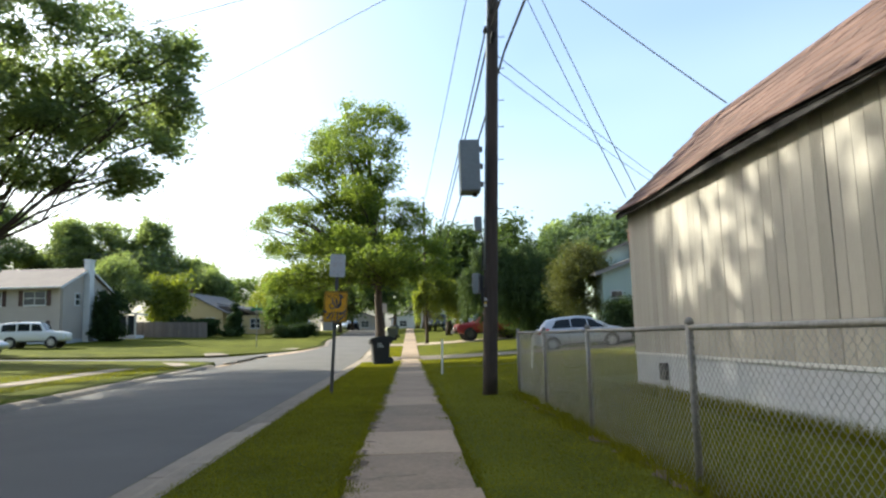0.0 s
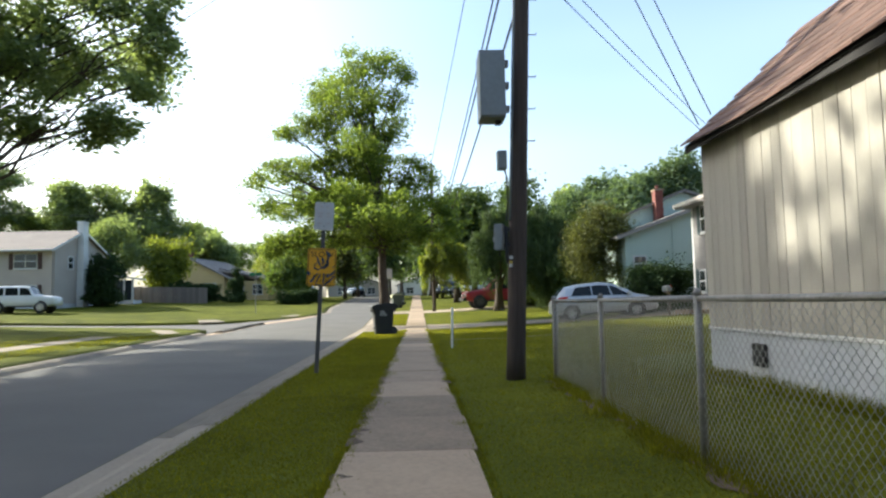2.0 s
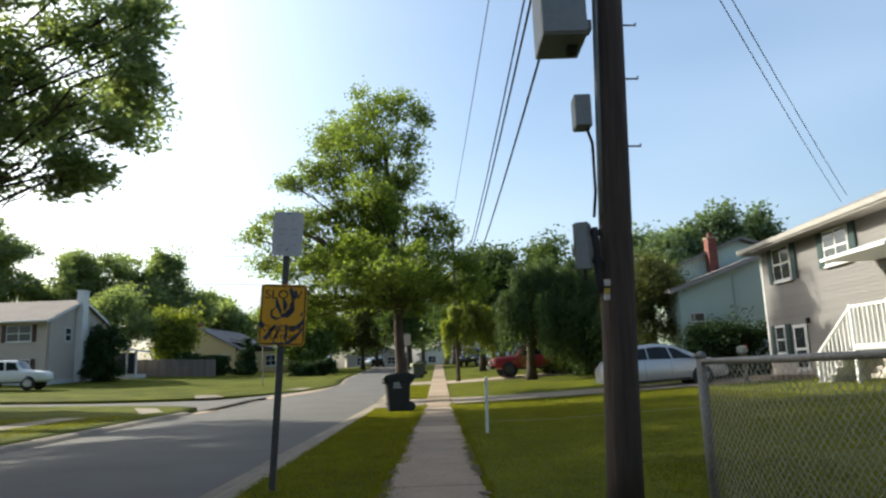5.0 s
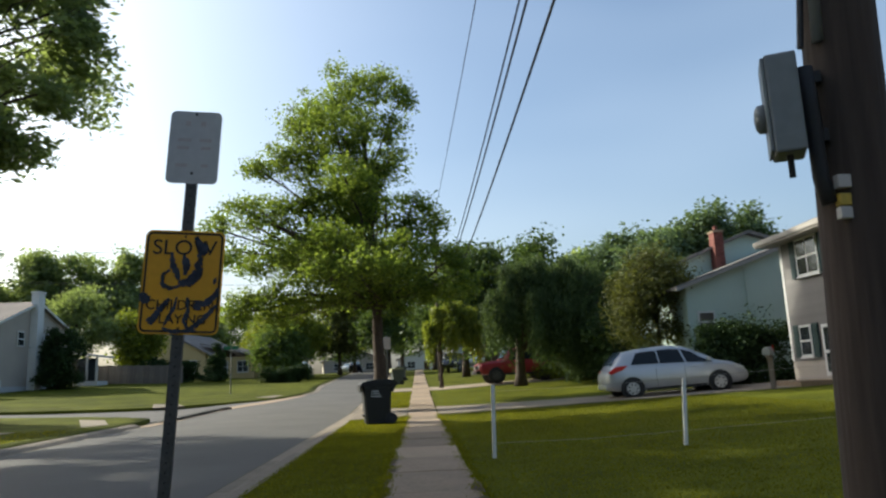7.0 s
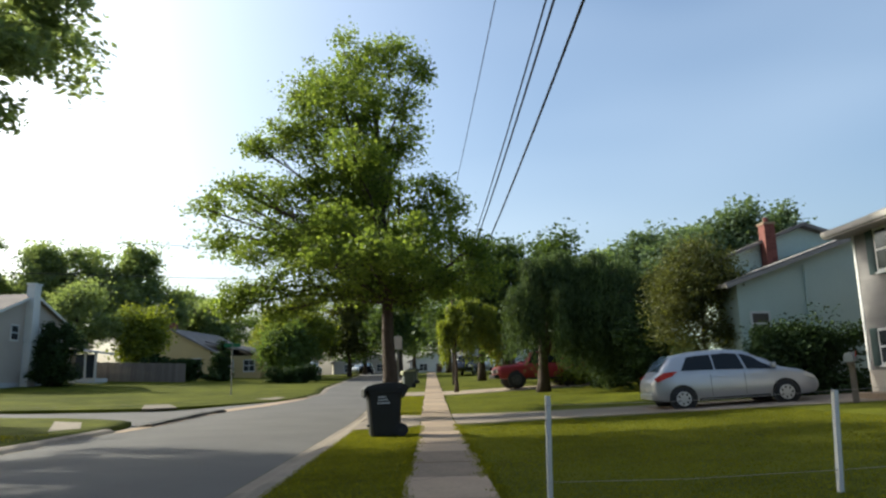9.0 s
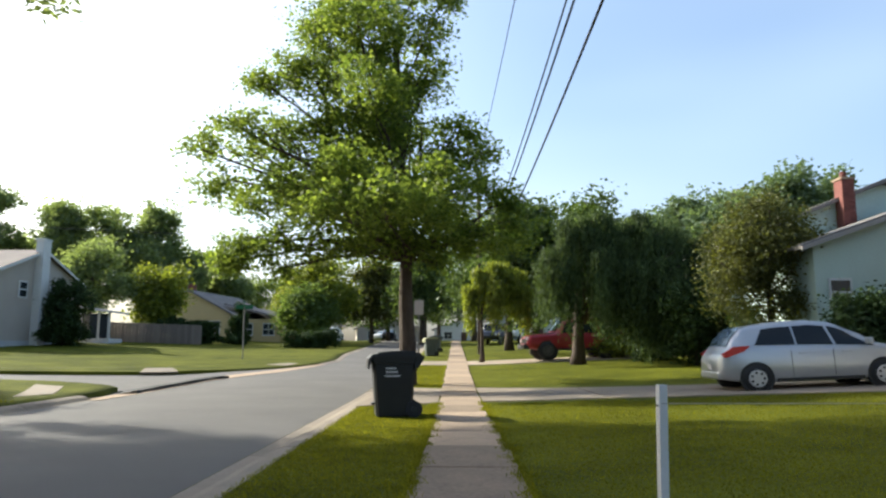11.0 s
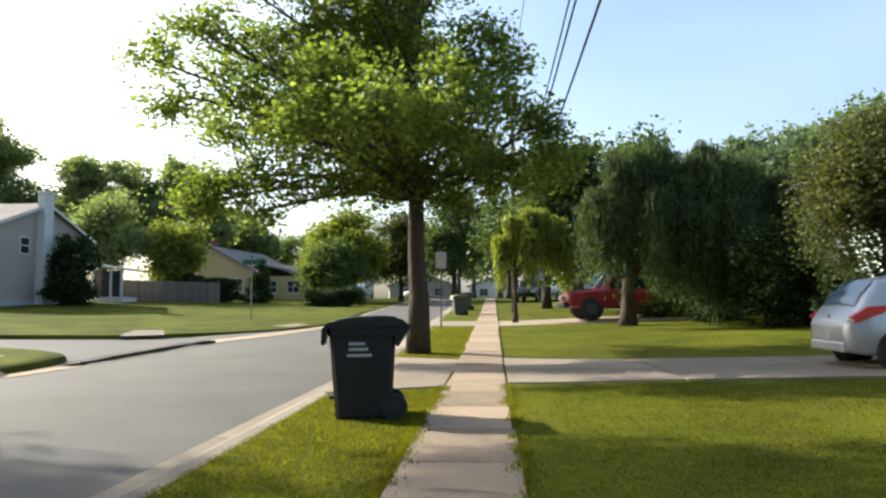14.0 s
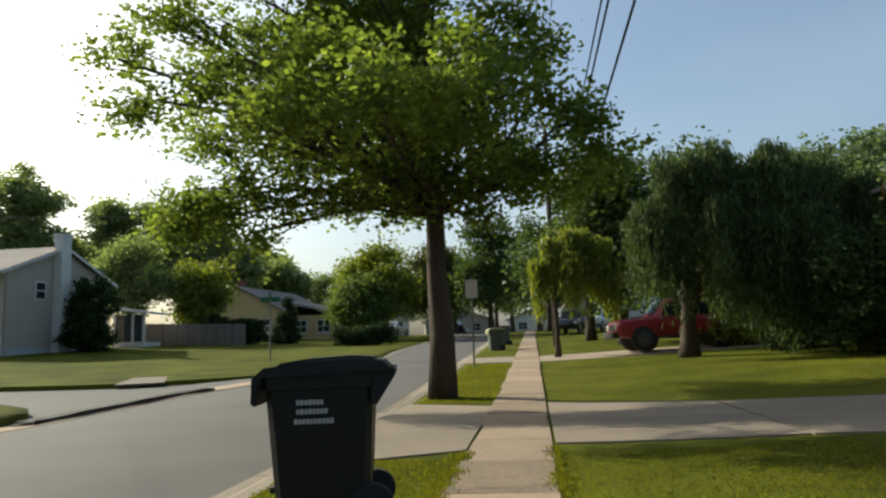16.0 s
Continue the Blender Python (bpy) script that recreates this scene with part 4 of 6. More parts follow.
for pts, w_ in (([(-0.07, 2.0), (-0.06, 1.93), (-0.03, 1.88), (-0.02, 1.84)], 0.02), ([(0.0, 1.99), (0.02, 1.93), (0.015, 1.87)], 0.022), ([(0.06, 2.1), (0.09, 2.05), (0.12, 2.02), (0.08, 1.98)], 0.028),
                ([(0.1, 1.98), (0.085, 1.92), (0.1, 1.89), (0.05, 1.85), (0.0, 1.81)], 0.03), ([(0.0, 1.81), (-0.06, 1.79), (-0.11, 1.81), (-0.11, 1.87), (-0.07, 1.9)], 0.013), ([(-0.02, 1.83), (0.04, 1.82), (0.09, 1.85)], 0.022),
                ([(-0.225, 1.76), (-0.2, 1.73), (-0.19, 1.7)], 0.03), ([(-0.18, 1.6), (-0.14, 1.62), (-0.1, 1.68), (-0.06, 1.73)], 0.018), ([(-0.16, 1.58), (-0.13, 1.63)], 0.024), ([(-0.02, 1.74), (-0.03, 1.68), (-0.06, 1.62), (-0.08, 1.57)], 0.012),
                ([(0.04, 1.74), (0.05, 1.66), (0.03, 1.6), (0.06, 1.55)], 0.015), ([(0.08, 1.72), (0.14, 1.7), (0.2, 1.76), (0.21, 1.8)], 0.018), ([(0.21, 1.7), (0.16, 1.64), (0.1, 1.58), (0.05, 1.55)], 0.016), ([(0.19, 1.86), (0.185, 1.82)], 0.01), ([(-0.09, 1.56), (-0.03, 1.54), (0.1, 1.55)], 0.014), ([(0.08, 1.7), (0.12, 1.68)], 0.02)):
    stroke(pts, w_)
pp = part("blank_plate", prism(shift(rounded(0.305, 0.457, 0.035), 0.0, 2.525), "y", -0.006, -0.003), "platewhite", sign, "faded white plate with worn-off print")
for z in (2.735, 2.36):
    part("bolt", tube([(0, -0.011, z), (0, -0.005, z)], 0.008, 8), "black", pp)
for x0, x1, z0, z1 in ((-0.06, -0.03, 2.66, 2.69), (0.03, 0.06, 2.66, 2.69), (-0.1, -0.02, 2.56, 2.58), (0.03, 0.1, 2.56, 2.58), (-0.1, -0.03, 2.51, 2.53), (0.04, 0.1, 2.51, 2.53), (-0.1, -0.03, 2.4, 2.42), (0.05, 0.09, 2.4, 2.42)):
    part("faded_print", box(x0, x1, -0.0075, -0.0058, z0, z1), "fadedred", pp)
for z in (1.97, 1.43):
    part("bolt", tube([(0, -0.0125, z), (0, -0.005, z)], 0.007, 8), "black", yp)
sign2 = thing("traffic_sign", -1.62, 46.4, g(-1.62, 46.4), "faded plate on a thin steel post along the verge", "road sign")
part("post", box(-0.03, 0.03, -0.02, 0.02, 0, 3.0, 0.004), "galv_worn", sign2)
part("blank_plate", prism(shift(rounded(0.4, 0.62, 0.04), 0, 2.6), "y", -0.03, -0.025), "fadedred", sign2)

# ---- chain link fence ----
fence = thing("chain_link_fence", 1.875, 11.4, g(1.92, 8), "galvanised chain link fence with rusty top rail", "fence")
POSTS = (0, -2.3, -4.65, -7.3, -9.9, -12.5, -15.1)
for i, y in enumerate(POSTS):
    r = 0.033 if i == 0 else 0.025
    pst = part("post", tube([(0, y, -0.05), (0, y, 1.04)], r, 12), "galv_worn", fence, "", True)
    part("cap", tube([(0, y, 1.04), (0, y, 1.06), (0, y, 1.078), (0, y, 1.088)], [r + 0.004, r + 0.005, r * 0.8, 0.006], 12), "galv_worn", pst, "", True)
for a, b in zip(POSTS, POSTS[1:]):
    part("top_rail", tube([(0, a, 1.02), (0, (a + b) / 2, 1.015), (0, b, 1.02)], 0.018, 10), "galv_worn", fence, "", True)
for k in range(3):
    x = 0.0 + 2.4 * (k + 1)
    part("post", tube([(x, 0, -0.05), (x, 0, 1.04)], 0.03, 12), "galv_worn", fence, "", True)
part("top_rail", tube([(0, 0, 1.02), (3.0, 0, 1.05), (7.2, 0, 1.2)], 0.02, 10), "galv_worn", fence, "", True)


def wire_mesh(length, height, pitch, r, along):
    """Zig-zag woven wires as three-sided tubes; along: -y or +x."""
    vs, fs = [], []
    n_w, n_h = int(length / pitch), int(height / pitch * 2)
    for i in range(n_w):
        for s in (0, 1):
            pts = []
            for k in range(n_h + 1):
                u = i * pitch + (pitch / 2 if (k + s) % 2 else 0) + (pitch / 2 if s else 0)
                o = r * 1.1 if (k + s) % 2 else -r * 1.1
                pts.append((u, o, k * pitch / 2))
            for p in pts:
                b = len(vs)
                for a in range(3):
                    vs.append((p[0] + r * math.cos(a * 2.094), p[1] + r * math.sin(a * 2.094), p[2]))
            b = len(vs) - 3 * len(pts)
            for k in range(len(pts) - 1):
                for a in range(3):
                    q = b + k * 3
                    fs.append((q + a, q + (a + 1) % 3, q + 3 + (a + 1) % 3, q + 3 + a))
    v = np.array(vs)
    if along == "-y":
        v = np.stack([v[:, 1], -v[:, 0], v[:, 2] + 0.02], 1)
    else:
        v = np.stack([v[:, 0], v[:, 1], v[:, 2] + 0.02 + 0.024 * v[:, 0]], 1)
    return mesh_np("mesh", v, np.array(fs), "galv")


tagged(part("wire_mesh", wire_mesh(13.0, 1.0, 0.062, 0.0024, "-y"), "galv", fence, "woven diamond wire mesh"), kind="stuff")
tagged(part("wire_mesh", wire_mesh(7.2, 1.0, 0.062, 0.0019, "+x"), "galv", fence, "woven diamond wire mesh"), kind="stuff")
strip = ribbon([[(1.92 - 0.05 - 0.16 * rs.random(), y * 0.2, g(1.9, 5) + 0.006), (1.92 + 0.06 + 0.16 * rs.random(), y * 0.2, g(2.1, 5) + 0.012)] for y in range(-25, 58)])
structure("bare_strip", strip, "earth", "bare brown strip of soil under the fence", "soil")

# ---- board-sided building behind the fence ----
shed = thing("board_sided_building", 3.75, 11.05, 0.1, "cream board-sided building with a sagging brown shingle roof", "house")
Y0, Y1 = -17.0, 0.0
box_part("core_wall", shed, "skirt", 0.03, 3.0, Y0, Y1 - 0.02, 0.0, 2.75, bevel=0)
box_part("skirting", shed, "skirt", 0.0, 0.029, Y0, Y1, 0.0, 0.56, bevel=0, label="white painted base course")
box_part("ledge", shed, "white", -0.02, 0.028, Y0, Y1 + 0.01, 0.565, 0.6, bevel=0.004)
box_part("end_wall", shed, "plank", 0.0, 3.0, Y1 - 0.018, Y1 + 0.012, 0.6, 2.95, bevel=0.004)
rs = random.Random(7)
y, i = Y1 + 0.012, 0
board = {}
while y > Y0:
    w_ = (0.2, 0.17, 0.215, 0.185)[i % 4]
    if w_ not in board:
        board[w_] = obj("board", box(0, 0.02, -w_ + 0.006, 0, 0.0, 2.42, 0.004), "plank")
    b = part("board", board[w_], "plank", shed)
    b.location = (-0.004 + rs.uniform(-0.003, 0.004), y, 0.602 + rs.uniform(-0.01, 0.008))
    y -= w_
    i += 1
# roof: courses of shingles, with a slight sag, over an eave with painted-in shade
RIDGE = (1.45, 4.52 - 0.1)
EAVE = (-0.2, 2.98 - 0.1)


def roof_z(f, y):
    return EAVE[1] + (RIDGE[1] - EAVE[1]) * f + 0.04 * math.sin(y * 1.1) * (1 - f) - 0.05 * math.sin(f * math.pi)


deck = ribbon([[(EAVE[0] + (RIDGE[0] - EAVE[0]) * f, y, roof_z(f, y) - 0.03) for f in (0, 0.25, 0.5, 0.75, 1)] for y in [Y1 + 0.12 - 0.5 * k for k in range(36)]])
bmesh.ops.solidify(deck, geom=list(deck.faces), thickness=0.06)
part("roof_deck", deck, "tar", shed, "roof boards at the eave, near-black for the shade there")
back = ribbon([[(RIDGE[0] + 2.2 * f, y, RIDGE[1] - 1.9 * f) for f in (0, 1)] for y in (Y1 + 0.12, Y0)])
part("back_slope", back, "shingle", shed)
slope = part("roof_slope", ribbon([[(EAVE[0] + (RIDGE[0] - EAVE[0]) * f, y, roof_z(f, y) + 0.004) for f in (0.02, 0.25, 0.5, 0.75, 1)] for y in [Y1 + 0.1 - 0.5 * k for k in range(36)]]), "shingle", shed, "weathered brown shingles")
for c in range(9):
    f0, f1 = c / 9, (c + 1.12) / 9
    for k in range(32):
        ya = Y1 + 0.13 - k * 0.36 - (0.18 if c % 2 else 0)
        yb = ya - 0.352
        lift = rs.uniform(0.012, 0.024)
        P = [(EAVE[0] - 0.02 + (RIDGE[0] - EAVE[0]) * f, yy, roof_z(f, yy)) for f, yy in ((f0, ya), (f0, yb), (f1, yb), (f1, ya))]
        bm = bmesh.new()
        lo = [bm.verts.new((p[0], p[1], p[2] + 0.006)) for p in P]
        hi = [bm.verts.new((p[0], p[1], p[2] + (lift + 0.012 if q < 2 else 0.012))) for q, p in enumerate(P)]
        bm.faces.new(hi)
        for q in range(4):
            bm.faces.new((lo[q], lo[(q + 1) % 4], hi[(q + 1) % 4], hi[q]))
        part("shingle", bm, "shingle", slope)
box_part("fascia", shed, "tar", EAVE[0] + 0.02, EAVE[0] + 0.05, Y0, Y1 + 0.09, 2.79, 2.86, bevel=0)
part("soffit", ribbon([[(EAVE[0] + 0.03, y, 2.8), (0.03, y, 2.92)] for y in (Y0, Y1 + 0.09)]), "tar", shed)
part("gable", prism([(0.0, 2.9), (3.0, 2.9), (1.45, 4.25)], "y", Y1 - 0.03, Y1 - 0.002), "plank", shed)
vent = part("vent", box(-0.06, -0.001, -1.42, -1.18, 0.22, 0.46, 0.01), "black", shed, "dark square vent in the base wall")

# ---- windows for houses (wall facing -x, or turned by the caller) ----


def window(parent, y0, y1, z0, z1, x, panes=2, shutters="", frame_m="white", sash=True, axis="x"):
    """A framed window proud of a wall at x, from y0 to y1, with meeting rails and shutters; axis y: a wall facing -y at y = x."""
    def bx(name, par, m, a0, a1, b0, b1, c0, c1, bev=0.006, label=""):
        if axis == "x":
            return part(name, box(a0, a1, b0, b1, c0, c1, bev), m, par, label)
        return part(name, box(b0, b1, a0, a1, c0, c1, bev), m, par, label)
    fr = bx("window", parent, frame_m, x - 0.05, x - 0.002, y0, y1, z0, z1, label="white window frame")
    wp = (y1 - y0 - 0.06 * (panes + 1)) / panes
    for k in range(panes):
        a = y0 + 0.06 + k * (wp + 0.06)
        zm = (z0 + z1) / 2
        if sash:
            bx("pane", fr, "glass", x - 0.056, x - 0.051, a, a + wp, z0 + 0.07, zm - 0.03, 0)
            bx("pane", fr, "glass", x - 0.056, x - 0.051, a, a + wp, zm + 0.03, z1 - 0.07, 0)
        else:
            bx("pane", fr, "glass", x - 0.056, x - 0.051, a, a + wp, z0 + 0.07, z1 - 0.07, 0)
    bx("sill", fr, frame_m, x - 0.09, x - 0.003, y0 - 0.04, y1 + 0.04, z0 - 0.05, z0 - 0.001)
    if shutters:
        for a, b in ((y0 - 0.36, y0 - 0.04), (y1 + 0.04, y1 + 0.36)):
            sh = bx("shutter", parent, shutters, x - 0.045, x - 0.004, a, b, z0 - 0.02, z1 + 0.02)
            for k in range(9):
                zz = z0 + 0.05 + (z1 - z0 - 0.1) * k / 9
                bx("slat", sh, shutters, x - 0.056, x - 0.044, a + 0.04, b - 0.04, zz, zz + (z1 - z0) / 14, 0)
    return fr


# ---- grey two-level house ----
HX, HY = 11.95, 31.95
HZ = g(HX, HY) - 0.02
grey = thing("grey_house", HX, HY, HZ, "grey-sided two-level house with dark shutters and white stair rail", "house")
HL = 13.0
box_part("wall", grey, "siding", 0.0, 8.0, -HL, 0.0, 0.0, 4.55, bevel=0, label="grey lapped siding")
box_part("foundation", grey, "siding_beige", -0.016, 8.0, -HL, 0.016, -0.3, 0.655, bevel=0, label="plain beige foundation wall")
bd = obj("siding_board", prism([(-0.006, 0.0), (-0.02, 0.0), (-0.008, 0.128), (-0.006, 0.128)], "y", -HL, 0.02), "siding")
for k in range(4, 34):
    b = part("siding_board", bd, "siding", grey)
    b.location = (0, 0, 0.15 + k * 0.128)
box_part("corner_board", grey, "white", -0.034, 0.05, -0.06, 0.03, 0.66, 4.5, bevel=0.004)
rf = prism([(-0.62, 4.42), (-0.62, 4.58), (4.0, 6.35), (8.6, 4.58), (8.6, 4.42)], "y", -HL - 0.3, 0.42)
part("roof", rf, "shingle_grey", grey, "grey-brown shingle roof")
box_part("fascia", grey, "trim", -0.66, -0.625, -HL - 0.3, 0.45, 4.45, 4.6, bevel=0.004)
box_part("soffit", grey, "trim", -0.62, 0.0, -HL - 0.3, 0.42, 4.39, 4.415, bevel=0)
window(grey, -2.2, -1.0, 3.22, 4.4, -0.03, 2, "shutter")
window(grey, -5.6, -4.3, 3.3, 4.35, -0.03, 2, "shutter")
window(grey, -1.3, -0.65, 0.78, 1.75, -0.03, 1, "shutter")
d1 = box_part("storm_door", grey, "white", -0.07, -0.031, -2.7, -1.85, 0.2, 1.7, bevel=0.008, label="white-framed storm door")
part("pane", box(-0.078, -0.0705, -2.58, -1.97, 0.95, 1.6, 0), "glass", d1)
part("pane", box(-0.078, -0.0705, -2.58, -1.97, 0.32, 0.86, 0), "glass", d1)
part("wall_lamp", box(-0.14, -0.03, -2.95, -2.84, 1.7, 1.88, 0.02), "black", grey)
d2 = box_part("front_door", grey, "white", -0.07, -0.031, -8.4, -7.5, 1.15, 3.1, bevel=0.008)
part("pane", box(-0.078, -0.0705, -8.28, -7.62, 1.5, 2.95, 0), "glass", d2)
cp = prism([(-1.5, 3.12), (-1.5, 3.2), (-0.01, 3.62), (-0.01, 3.12)], "y", -9.4, -6.6)
part("door_canopy", cp, "white", grey, "white canopy over the front door")
# porch stairs and railing
steps = thing("porch_stairs", HX - 0.05, HY - 5.3, HZ - 0.35, "white wooden stairs with balusters up to the front door", "stairs")
box_part("landing", steps, "white", -1.45, 0.0, -3.9, -2.3, 1.12, 1.25, bevel=0.008)
for k in range(6):
    box_part("tread", steps, "white", -1.45, -0.35, -2.28 + 0.3 * k, -1.94 + 0.3 * k, 1.07 - 0.19 * k, 1.1 - 0.19 * k, bevel=0.006)
    box_part("riser", steps, "white", -1.43, -0.37, -2.0 + 0.3 * k, -1.98 + 0.3 * k, 0.9 - 0.19 * k, 1.07 - 0.19 * k, bevel=0)
for y_, z_ in ((-3.85, 1.25), (-2.35, 1.25), (-0.55, 0.05)):
    box_part("post", steps, "white", -1.46, -1.36, y_ - 0.05, y_ + 0.05, z_ - (1.2 if z_ > 1 else 0.1), z_ + 1.0, bevel=0.01)
part("hand_rail", prism([(-2.35, 2.15), (-2.35, 2.22), (-0.55, 1.07), (-0.55, 1.0)], "x", -1.45, -1.37), "white", steps)
part("hand_rail", box(-1.45, -1.37, -3.85, -2.35, 2.15, 2.22, 0.005), "white", steps)
for k in range(8):
    f = (k + 1) / 9
    box_part("baluster", steps, "white", -1.43, -1.39, -2.35 + 1.8 * f - 0.02, -2.35 + 1.8 * f + 0.02, 1.3 - 1.15 * f, 2.18 - 1.14 * f, bevel=0)
for k in range(7):
    box_part("baluster", steps, "white", -1.43, -1.39, -3.65 + 0.19 * k, -3.61 + 0.19 * k, 1.25, 2.16, bevel=0)
slabst = thing("entry_slab", HX - 0.9, HY - 2.2, g(HX - 0.9, HY - 2.2), "pale concrete step before the lower door", "step")
box_part("slab", slabst, "concrete", -0.6, 0.8, -0.8, 0.7, -0.05, 0.14, bevel=0.015)

# mailbox on a post
mb = thing("mailbox", 9.75, 29.1, g(9.75, 29.1), "grey rural mailbox on a leaning wooden post", "mailbox", rz=50, ry=-2)
part("post", box(-0.06, 0.06, -0.06, 0.06, -0.1, 0.95, 0.008), "oldfence", mb)
part("arm", prism([(-0.3, 0.86), (0.1, 0.86), (0.1, 0.94), (-0.3, 0.94)], "y", -0.05, 0.05), "oldfence", mb)
mbody = part("body", prism([(-0.1, 0), (0.1, 0), (0.1, 0.12), (0.085, 0.17), (0.045, 0.205), (0, 0.215), (-0.045, 0.205), (-0.085, 0.17), (-0.1, 0.12)], "y", -0.25, 0.25), "greybox", mb, "grey metal mailbox body")
mbody.matrix_local = pose(-0.12, 0, 0.945, 0, 0, 90)
part("flag", box(-0.02, 0.0, -0.12, -0.105, 1.05, 1.2, 0.002), "lamp_red", mb)

# ---- pale green split-level house ----
gh = thing("green_house", 10.1, 35.6, g(10.1, 35.6), "pale green sided house with a brick chimney", "house")
part("wall_front", prism([(0, -0.3), (0, 3.72), (4.6, 5.25), (9.6, 3.6), (9.6, -0.3)], "y", 0, 3.4), "siding_green", gh, "pale green siding")
part("wall_back", prism([(0.3, -0.3), (0.3, 4.7), (4.2, 6.2), (9.0, 4.6), (9.0, -0.3)], "y", 3.42, 11.0), "siding_green", gh)
part("roof_front", prism([(-0.5, 3.5), (-0.5, 3.62), (4.6, 5.4), (10.1, 3.55), (10.1, 3.42), (4.6, 5.26)], "y", -0.35, 3.4), "shingle_grey", gh)
part("roof_back", prism([(-0.2, 4.48), (-0.2, 4.6), (4.2, 6.36), (9.5, 4.6), (9.5, 4.46), (4.2, 6.22)], "y", 3.1, 11.4), "shingle_grey", gh)
part("rake_board", prism([(-0.5, 3.44), (-0.5, 3.56), (4.6, 5.33), (4.6, 5.22)], "y", -0.385, -0.352), "trim", gh)
bk = thing("brick_chimney", 12.85, 38.7, g(10.1, 35.6) + 3.75, "red brick chimney on the green house roof", "chimney")
box_part("core", bk, "brick", -0.2, 0.2, -0.24, 0.24, 0, 2.5, bevel=0)
brick_m = obj("brick", box(0, 0.2, 0, 0.09, 0, 0.062, 0.004), "brick")
for k in range(34):
    for i in range(2):
        o = 0.0 if k % 2 else 0.012
        b = part("brick", brick_m, "brick", bk)
        b.location = (-0.21 + i * 0.205 + o, -0.262, 0.03 + k * 0.073)
box_part("cap", bk, "concrete", -0.24, 0.24, -0.29, 0.28, 2.5, 2.58, bevel=0.01)
part("flue", tube([(0, 0, 2.58), (0, 0, 2.8)], 0.1, 10), "brick", bk)
window(gh, 0.35, 1.0, 1.9, 2.7, -0.0, 1, "", axis="y")
part("downpipe", tube([(2.3, -0.05, 0), (2.3, -0.05, 4.2)], 0.035, 8), "siding_green", gh)

# ---- white marker stakes with string ----
for k, (x, y, h_) in enumerate(((0.92, 19.14, 0.94), (3.33, 18.75, 0.85))):
    st = thing("marker_stake", x, y, g(x, y), "white painted square stake standing in the lawn", "stake", "lawn stakes", rz=10, ry=1.5 if k == 0 else 4.0)
    part("stake", box(-0.021, 0.021, -0.021, 0.021, -0.1, h_, 0.003), "white", st)
    for z in (0.18, 0.84):
        part("string_knot", tube([(-0.024, 0, z - 0.006), (-0.024, 0, z + 0.006)], 0.008, 6), "galv_worn", st)
for z in (0.2, 0.86):
    t = new("guide_string", obj("guide_string", tube([(0.9, 19.0, g(0.92, 18.9) + z), (2.1, 18.9, g(2.1, 18.8) + z - 0.03), (3.38, 18.75, g(3.37, 18.75) + z - 0.02), (8.5, 18.5, g(8.5, 18.5) + z)], 0.0022, 5), "trim"))
    tagged(t, "thin pale string stretched between the lawn stakes", "string", "lawn stakes")

# ---- wheeled bins ----


